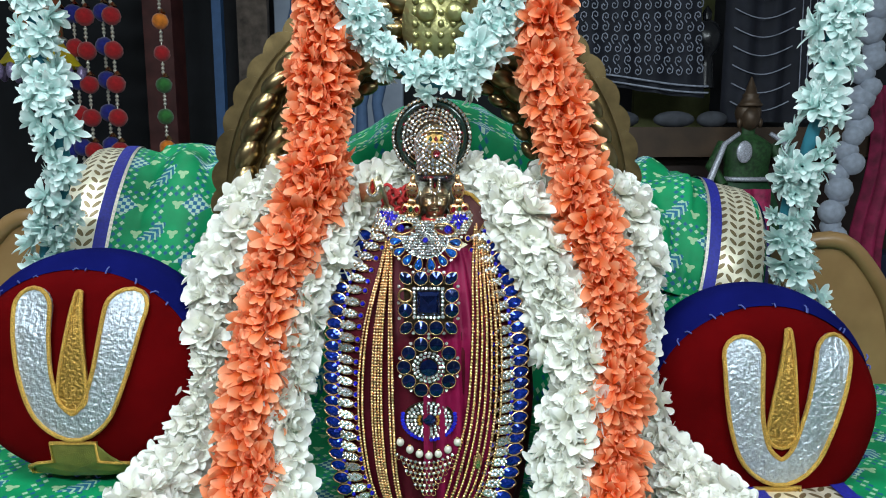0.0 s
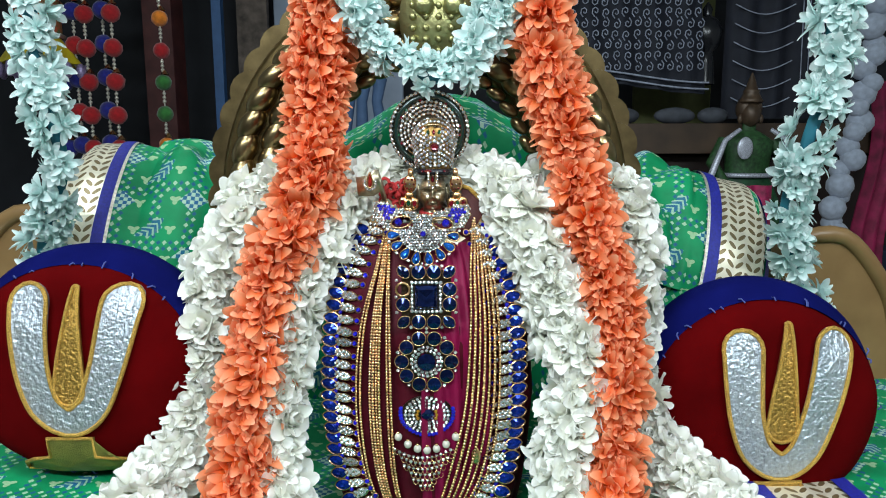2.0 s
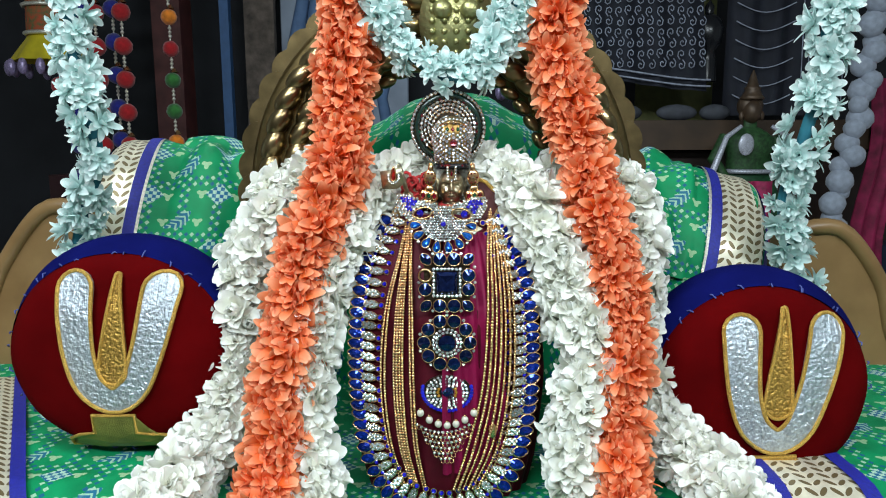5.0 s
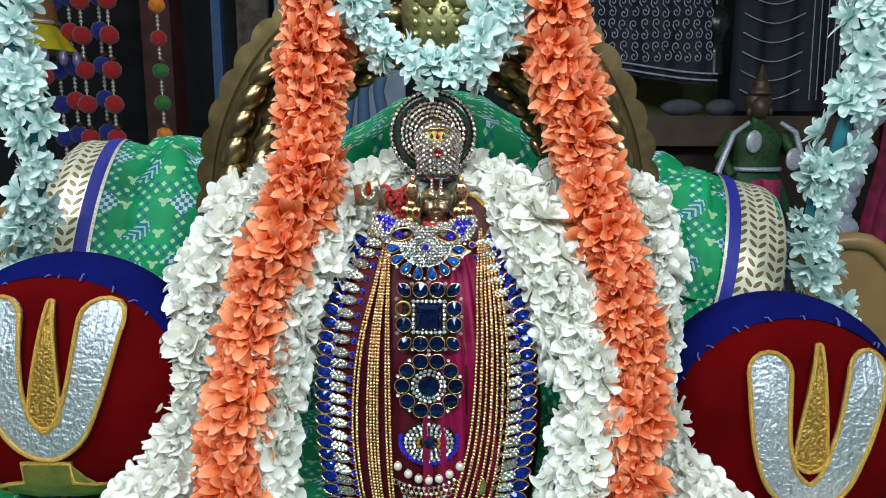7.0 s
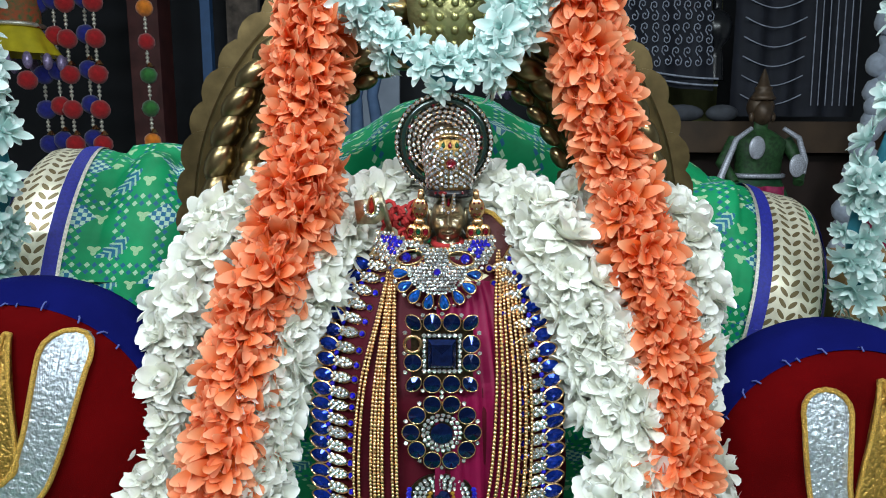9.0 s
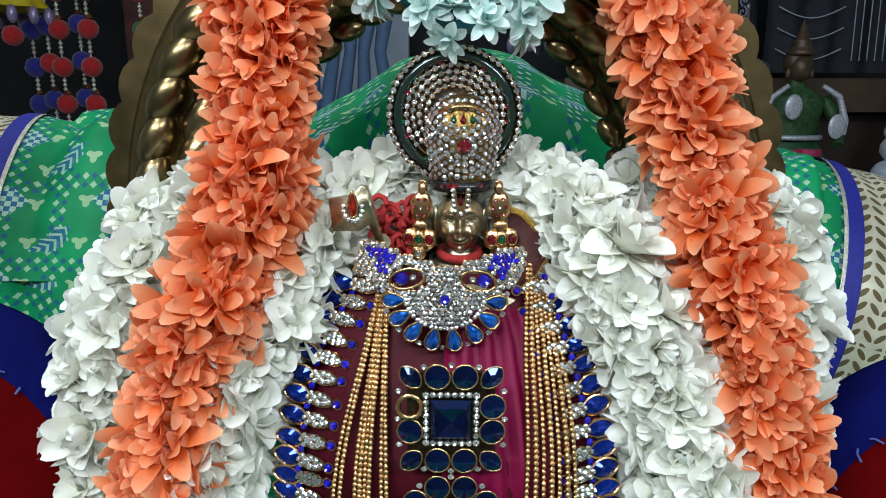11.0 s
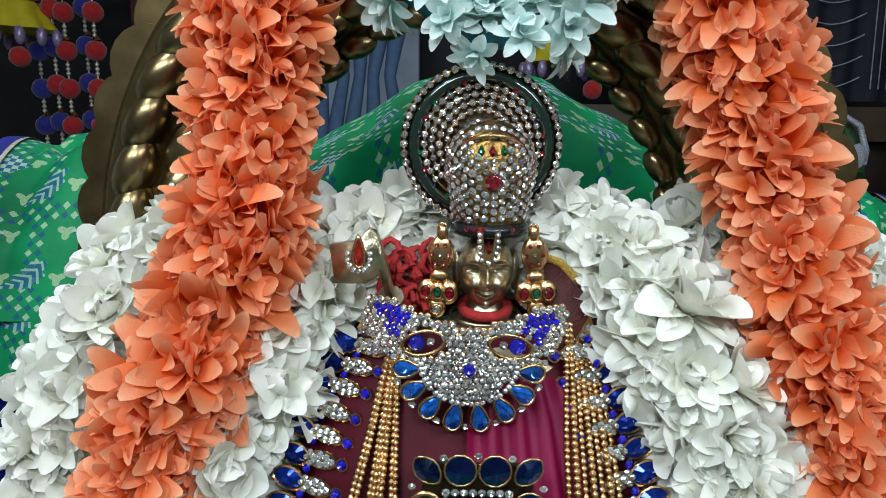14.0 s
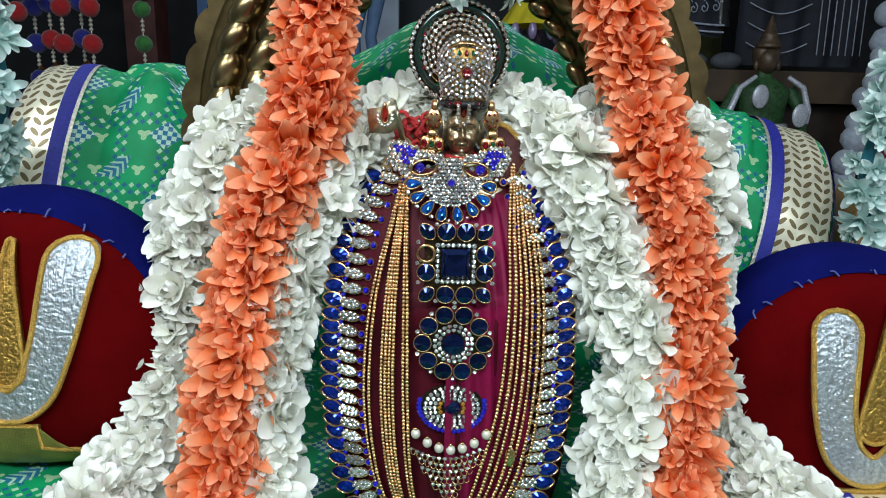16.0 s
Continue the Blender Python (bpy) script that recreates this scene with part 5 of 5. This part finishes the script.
for at, m_, s, lab in (((-0.066, 0.545, 0.972), YELLOW, 1.0, "yellow rose lying on the silk"), ((0.107, 0.545, 0.972), YELLOW, 1.0, "yellow rose lying on the silk"), ((-0.01, 0.535, 0.972), RED_PETAL, 0.9, "red rose lying on the silk"), ((0.165, 0.535, 0.975), RED_PETAL, 0.9, "red rose lying on the silk")):
    rose("rose", m_, at, s, lab)

# ---- decorations behind ----
# The things behind the swing are laid out in a plan of their own, which SET_BACK enlarges and sets back to their place at the rear wall.
GROW = 1.56
SET_BACK = Matrix.Translation((-0.03, 0, 1.35)) @ Matrix.Scale(GROW, 4) @ Matrix.Translation((0, 0, -1.35))
BASE, TOP = 1.35 - 1.35 / GROW, 1.35 + 1.4 / GROW
NEAR = set(scene.objects)

POM_RED = mat("red_wool_pompom", (0.38, 0.008, 0.012), 0.95, 0, 0.3, 120, 0.6, 250, sheen=0.3)
POM_BLUE = mat("blue_wool_pompom", (0.012, 0.016, 0.20), 0.95, 0, 0.3, 120, 0.6, 250, sheen=0.3)
POM_ORANGE = mat("orange_wool_pompom", (0.80, 0.22, 0.015), 0.95, 0, 0.4, 60, 0.6, 250, sheen=0.3)
POM_GREEN = mat("green_wool_pompom", (0.03, 0.16, 0.03), 0.95, 0, 0.6, 40, 0.6, 250, sheen=0.3)
POM_WHITE = mat("white_wool_pompom", (0.40, 0.45, 0.55), 0.95, 0, 0.2, 60, 0.6, 250, sheen=0.3)
NAVY = mat("navy_print_cloth", (0.010, 0.012, 0.022), 0.8, 0, 0.3, 30, 0.3, 300)
PRINT = mat("pale_block_print", (0.32, 0.35, 0.44), 0.8, 0, 0.4, 60)


def ball(name, material, r, seed):
    b = Build()
    rows = []
    for i in range(13):
        v = math.pi * i / 12
        rows.append([])
        for j in range(18):
            a = 2 * math.pi * j / 18
            d = Vector((math.sin(v) * math.cos(a), math.sin(v) * math.sin(a), math.cos(v)))
            rows[-1].append(d * r * (1 + 0.10 * noise.noise(d * 6 + Vector((seed, 0, 0)))))
    return b.grid(rows, closed_u=True).done(name, material)


def pom_string(x, y, z0, z1, step, balls, r, label, first=0):
    t = root("pompom_string", (x, y, z0), label, "pompom string", "hanging pompom strings")
    part("cord", Build().tube([(0, 0, TOP - z0), (0, 0, z1 - z0)], 0.002, 6).done("cord", SILVER_LACE), t)
    z, k = 0.0, first
    while z0 + z > z1:
        part("pompom", ball("pompom", balls[k % len(balls)], r, k), t, pose(0, 0, z))
        b = Build()
        for m_ in range(3):
            b.ellipsoid((0, 0, z - r - 0.008 - m_ * 0.011), (0.0055, 0.0055, 0.005), 8, 6)
        tagged(part("silver_spacer", b.done("silver_spacer", SILVER_LACE), t), kind="stuff")
        if k % 2 == 0:
            part("bell_cap", Build().grid([[(0.006 + 0.012 * q * math.cos(w), 0.012 * q * math.sin(w), z + r + 0.016 - 0.016 * q) for w in [2 * math.pi * i / 12 for i in range(12)]] for q in (0.3, 0.6, 1.0)], closed_u=True).done("bell_cap", GOLD), t)
        z -= step
        k += 1
    return t


for x, z0, balls in ((-1.085, 1.87, [POM_BLUE]), (-1.045, 1.88, [POM_BLUE, POM_RED]), (-1.009, 1.87, [POM_RED]), (-0.968, 1.885, [POM_BLUE]), (-0.928, 1.87, [POM_RED])):
    pom_string(x + 0.03, 2.0 + 0.02 * math.sin(x * 90), z0, 1.02, 0.092, balls, 0.025, "hanging string of red and blue wool pompoms")
pom_string(-0.772, 2.0, 1.675 + 0.087 * 2, 1.25, 0.087, [POM_ORANGE, POM_RED, POM_ORANGE, POM_RED, POM_GREEN, POM_GREEN], 0.022, "hanging string of orange, red and green pompoms")
pom_string(0.352, 2.0, 1.86, 1.60, 0.10, [POM_RED], 0.024, "hanging string of red pompoms")


def toran(x, y, z, label):
    t = root("hanging_bell_ornament", (x, y, z), label, "ornament", "hanging cloth bells")
    part("embroidered_drum", Build().tube([(0, 0, 0.06), (0, 0, 0.24)], [0.06, 0.052], 20).done("embroidered_drum", mat("red_embroidery", (0.45, 0.06, 0.02), 0.8, 0, 0.5, 90, 0.5, 200, second=(0.05, 0.12, 0.04))), t)
    for q in (0.065, 0.14, 0.22):
        part("silver_trim", Build().tube([(0.062 * math.cos(w), 0.062 * math.sin(w), q) for w in [2 * math.pi * i / 24 for i in range(24)]], 0.006, 6, closed=True).done("silver_trim", SILVER_LACE), t)
    part("yellow_skirt", Build().grid([[((0.055 + 0.045 * q + 0.006 * q * math.sin(9 * w)) * math.cos(w), (0.055 + 0.045 * q + 0.006 * q * math.sin(9 * w)) * math.sin(w), 0.06 - 0.07 * q) for w in [2 * math.pi * i / 72 for i in range(72)]] for q in (0, 0.25, 0.5, 0.75, 1)], closed_u=True).done("yellow_skirt", mat("yellow_satin", (0.55, 0.45, 0.02), 0.4, 0, 0.2, 30)), t)
    for i in range(14):
        w = 2 * math.pi * i / 14
        part("bead_scallop", Build().ellipsoid((0.108 * math.cos(w), 0.108 * math.sin(w), -0.03), (0.012, 0.012, 0.022), 10, 8).done("bead_scallop", mat("lilac_beads", (0.30, 0.24, 0.42), 0.3, 0.3, 0.5, 200) if "lilac_beads" not in bpy.data.materials else bpy.data.materials["lilac_beads"]), t)
    part("tail_pompom", ball("tail_pompom", POM_RED, 0.024, 3), t, pose(0.06, -0.08, -0.08))
    part("hanging_cord", Build().tube([(0, 0, 0.2), (0, 0, TOP - z)], 0.003, 6).done("hanging_cord", SILVER_LACE), t)
    return t


toran(-1.10, 1.98, 1.56, "red embroidered cloth bell with a yellow frill")
toran(0.275, 2.08, 1.50, "yellow frilled cloth bell with lilac beads")


def bar(name, x0, x1, y0, y1, z0, z1, material, label, category):
    ob = new(name, Build().prism([(x0, z0), (x1, z0), (x1, z1), (x0, z1)], y0, y1, min(0.004, (y1 - y0) / 4)).done(name, material, False))
    return tagged(ob, label, category)


bar("wooden_post", -0.905, -0.815, 2.2, 2.3, BASE, TOP, mat("maroon_painted_wood", (0.075, 0.020, 0.018), 0.5, 0, 0.4, 20, 0.2, 80), "dark maroon wooden post", "post")
bar("blue_pipe", -0.725, -0.695, 2.3, 2.33, BASE, TOP, mat("dull_blue_paint", (0.03, 0.09, 0.22), 0.5), "dull blue painted post", "post")
bar("brown_curtain", -0.66, -0.56, 2.35, 2.38, BASE, TOP, mat("brown_cloth", (0.10, 0.078, 0.064), 0.9, 0, 0.6, 30, 0.9, 100), "dull brown hanging curtain", "curtain")
panel = root("painted_panel", (-0.36, 2.4, 1.5), "pale grey-blue wall panel with blue brush strokes", "panel")
part("board", Build().prism([(-0.19, -0.75), (0.24, -0.75), (0.24, 0.6), (-0.19, 0.6)], 0.0, 0.02, 0.004).done("board", mat("pale_grey_paint", (0.22, 0.26, 0.33), 0.7, 0, 0.35, 6, 0.1, 60), False), panel)
for k in range(6):
    x0 = -0.13 + 0.06 * k
    part("blue_stroke", Build().tube([(x0 + 0.02 * math.sin(q * 2 + k), -0.001, 0.45 - 0.16 * q) for q in range(6)], [0.010, 0.022, 0.028, 0.018, 0.024, 0.008], 8).done("blue_stroke", mat("blue_brush_paint", (0.09, 0.16, 0.30), 0.8) if "blue_brush_paint" not in bpy.data.materials else bpy.data.materials["blue_brush_paint"]), panel)
bar("red_chest", -1.3, -0.62, 2.25, 2.6, BASE, 1.22, mat("dark_red_cloth_cover", (0.03, 0.006, 0.008), 0.8, 0, 0.5, 12), "dark red cloth-covered chest", "chest")
bar("olive_board", 0.66, 0.92, 2.4, 2.42, 1.3, 2.1, mat("olive_paint", (0.13, 0.14, 0.05), 0.8), "olive green painted board", "board")

# printed cloth with curls
cloth = root("printed_cloth", (0.575, 2.05, 1.49), "navy block-printed cloth with pale curls", "cloth")
rows = [[(-0.20 + 0.40 * j / 30 - (0.04 * (i / 16)), 0.012 * math.sin(j * 0.9 + 0.3 * math.sin(i)), 0.45 * i / 16 + 0.02 * (1 - i / 16) * math.cos(j / 30 * 3.1)) for j in range(31)] for i in range(17)]
part("fabric", Build().grid(rows).done("fabric", NAVY), cloth)
for c in range(13):
    for r_ in range(13):
        x0, z0 = -0.18 + 0.0295 * c - 0.01 * (r_ / 5) + 0.003 * math.sin(r_ * 2.3 + c), 0.055 + 0.030 * r_ + 0.003 * math.sin(c * 1.7 + r_)
        pts = [(x0 + (0.002 + 0.0013 * q) * math.cos(q * 0.95 + r_ * math.pi), -0.016, z0 + (0.002 + 0.0017 * q) * math.sin(q * 0.95 + r_ * math.pi)) for q in range(9)]
        part("curl", Build().tube(pts, 0.0017, 4).done("curl", PRINT), cloth)
for z0 in (0.012, 0.03):
    part("hem_line", Build().tube([(-0.20 + 0.4 * j / 20, -0.017, z0 + 0.02 * math.cos(j / 20 * 3.1)) for j in range(21)], 0.003, 4).done("hem_line", PRINT), cloth)
cloth = root("beaded_cloth", (1.0, 2.08, 1.40), "dark cloth hung with swags of silver beads", "cloth")
part("fabric", Build().grid([[(-0.17 + 0.36 * j / 24, 0.014 * math.sin(j * 1.1), 0.55 * i / 10) for j in range(25)] for i in range(11)]).done("fabric", NAVY), cloth)
for k in range(9):
    part("bead_swag", Build().tube([(-0.15 + 0.17 * q / 10, -0.02, 0.06 + 0.052 * k - 0.028 * math.sin(math.pi * q / 10)) for q in range(11)], 0.0018, 5).done("bead_swag", PRINT), cloth)
for k in range(7):
    part("bead_line", Build().tube([(0.05 + 0.02 * k - 0.012 * q / 6, -0.02, 0.03 + 0.5 * q / 6) for q in range(7)], 0.0016, 5).done("bead_line", PRINT), cloth)
fin = root("dark_urn", (0.785, 2.1, 1.50), "small dark metal urn with a pointed lid", "urn")
part("body", Build().grid([[(r_ * math.cos(w), r_ * math.sin(w), z) for w in [2 * math.pi * i / 20 for i in range(20)]] for z, r_ in ((0, 0.03), (0.06, 0.025), (0.09, 0.02), (0.11, 0.038), (0.15, 0.045), (0.18, 0.035), (0.195, 0.012))], closed_u=True).done("body", JET), fin)
part("finial", Build().grid([[(r_ * math.cos(w), r_ * math.sin(w), z) for w in [2 * math.pi * i / 12 for i in range(12)]] for z, r_ in ((0.195, 0.012), (0.215, 0.014), (0.235, 0.001))], closed_u=True).done("finial", JET), fin)
bar("wooden_shelf", 0.30, 1.5, 2.0, 2.5, 1.30, 1.385, mat("brown_shelf_wood", (0.06, 0.034, 0.018), 0.6, 0, 0.4, 12, 0.2, 60), "brown wooden shelf with odds and ends", "shelf")
bar("low_cabinet", 0.30, 1.6, 2.1, 2.5, BASE, 1.295, BROWN, "dark brown wooden cabinet", "cabinet")
for x, w in ((0.53, 0.05), (0.68, 0.06), (0.79, 0.045)):
    tagged(new("cloth_roll", Build().ellipsoid((x, 2.03, 1.385 + 0.022), (w, 0.03, 0.024), 14, 8).done("cloth_roll", mat("grey_bundle", (0.06, 0.065, 0.08), 0.8, 0, 0.4, 30, 0.5, 60) if "grey_bundle" not in bpy.data.materials else bpy.data.materials["grey_bundle"])), "small grey cloth bundle on the shelf", "cloth_roll")


# dressed figurine
def figurine(x, y, z, label, colours):
    b, mats, start = Build(), [], []

    def mark(material):
        mats.append(material)
        start.append(len(b.f))

    mark(colours[0])
    b.grid([[(r_ * math.cos(w) * (1 + 0.05 * math.sin(9 * w)), r_ * 0.5 * math.sin(w), zz) for w in [2 * math.pi * i / 60 for i in range(60)]] for zz, r_ in ((-0.3, 0.20), (0.0, 0.15), (0.12, 0.11), (0.20, 0.07))], closed_u=True)
    mark(colours[1])
    b.grid([[(r_ * math.cos(w), r_ * 0.6 * math.sin(w), zz) for w in [2 * math.pi * i / 30 for i in range(30)]] for zz, r_ in ((0.195, 0.072), (0.25, 0.075), (0.31, 0.085), (0.335, 0.05), (0.35, 0.022), (0.37, 0.022))], closed_u=True)
    for s in (-1, 1):
        b.tube([(s * 0.08, 0, 0.315), (s * 0.125, -0.02, 0.24), (s * 0.10, -0.07, 0.18)], [0.022, 0.02, 0.016], 10)
    mark(colours[2])
    b.ellipsoid((0, -0.005, 0.400), (0.031, 0.034, 0.042), 16, 12)
    b.ellipsoid((0, 0.012, 0.418), (0.043, 0.036, 0.044), 16, 12)
    for s in (-1, 1):
        b.ellipsoid((s * 0.034, -0.006, 0.385), (0.009, 0.008, 0.016), 10, 8)
    b.grid([[(r_ * math.cos(w), r_ * math.sin(w), zz) for w in [2 * math.pi * i / 20 for i in range(20)]] for zz, r_ in ((0.438, 0.036), (0.444, 0.040), (0.452, 0.033), (0.470, 0.024), (0.476, 0.027), (0.482, 0.020), (0.515, 0.010), (0.535, 0.002))], closed_u=True)
    mark(colours[3])
    for s, q in ((-0.045, 0.29), (0.085, 0.235)):
        b.ellipsoid((s, -0.085, q), (0.026, 0.006, 0.036), 14, 8)
    b.tube([(-0.05, -0.05, 0.35), (-0.10, -0.06, 0.315), (-0.145, -0.07, 0.2), (-0.175, -0.09, 0.0), (-0.185, -0.1, -0.2)], [0.007, 0.009, 0.012, 0.012, 0.010], 8)
    b.tube([(0.05, -0.05, 0.35), (0.095, -0.06, 0.32), (0.12, -0.06, 0.25), (0.115, -0.07, 0.21)], [0.007, 0.009, 0.010, 0.006], 8)
    b.tube([(0.078 * math.cos(w), -0.005 - 0.052 * abs(math.sin(w)), 0.2) for w in [math.pi + math.pi * i / 12 for i in range(13)]], 0.008, 6)
    mark(colours[4])
    b.grid([[(-0.045 + 0.10 * j / 6, -0.085 - 0.012 * math.sin(j * 1.8) - 0.02 * i / 6, 0.17 - 0.45 * i / 6) for j in range(7)] for i in range(7)])
    me = b.done("figurine", mats[0])
    for m_ in mats[1:]:
        me.materials.append(m_)
    idx = [sum(1 for s in start if s <= i) - 1 for i in range(len(me.polygons))]
    me.polygons.foreach_set("material_index", idx)
    ob = new("figurine", me)
    ob.location, ob.scale = (x, y, z), (0.8, 0.8, 0.8)
    return tagged(ob, label, "figurine")


figurine(0.832, 1.88, 1.085, "dressed figurine in green and magenta with silver jewels", (mat("dark_green_dress", (0.008, 0.07, 0.022), 0.6, 0, 0.5, 60), mat("green_print_blouse", (0.02, 0.075, 0.02), 0.6, 0, 0.6, 90), mat("dark_gold_face", (0.08, 0.05, 0.03), 0.45, 0.3, 0.4, 40), mat("dim_silver_trim", (0.50, 0.52, 0.60), 0.4, 0.3, 0.6, 300), mat("magenta_skirt", (0.38, 0.012, 0.09), 0.6, 0, 0.5, 50)))
tagged(new("figurine_stand", Build().tube([(0.832, 1.9, BASE), (0.832, 1.9, 0.845)], [0.22, 0.20], 24).done("figurine_stand", BROWN)), "dark wooden stand below a figurine", "stand")
b = Build().grid([[(1.20 + 0.10 * j / 8 + 0.02 * math.sin(i * 0.5), 1.98 + 0.015 * math.sin(j * 2.0), 1.50 - 0.05 * i) for j in range(9)] for i in range(14)])
tagged(new("maroon_cloth", b.done("maroon_cloth", mat("maroon_pink_cloth", (0.30, 0.010, 0.07), 0.7, 0, 0.6, 25))), "hanging maroon and pink cloth", "cloth")
white = root("white_pompom_garland", (0, 0, 0), "string of white wool pompoms hanging in a curve", "garland")
part("cord", Build().tube([(1.15, 1.9, 1.78), (1.15, 1.9, TOP)], 0.004, 6).done("cord", SILVER_LACE), white)
for i, p in enumerate(spline([(1.15, 1.9, 1.80), (1.155, 1.9, 1.66), (1.150, 1.9, 1.53), (1.125, 1.9, 1.355), (1.095, 1.9, 1.197), (1.09, 1.9, 1.06), (1.15, 1.9, 0.945), (1.25, 1.9, 0.925), (1.40, 1.9, 0.96)], 34)):
    part("pompom", ball("pompom", POM_WHITE, 0.030 + 0.005 * math.sin(i * 2.7), i), white, Matrix.Translation(p + Vector((0.012 * math.sin(i * 2.2), 0.008 * math.cos(i * 3.1), 0.004 * math.sin(i * 4)))))
bar("blue_cloth_box", 1.05, 1.6, 2.0, 2.4, BASE, 1.02, mat("dark_blue_cloth", (0.008, 0.016, 0.05), 0.8, 0, 0.5, 20), "dark blue cloth-covered box", "box")

for ob in [o for o in scene.objects if o not in NEAR and o.parent is None]:
    ob.matrix_basis = SET_BACK @ ob.matrix_basis
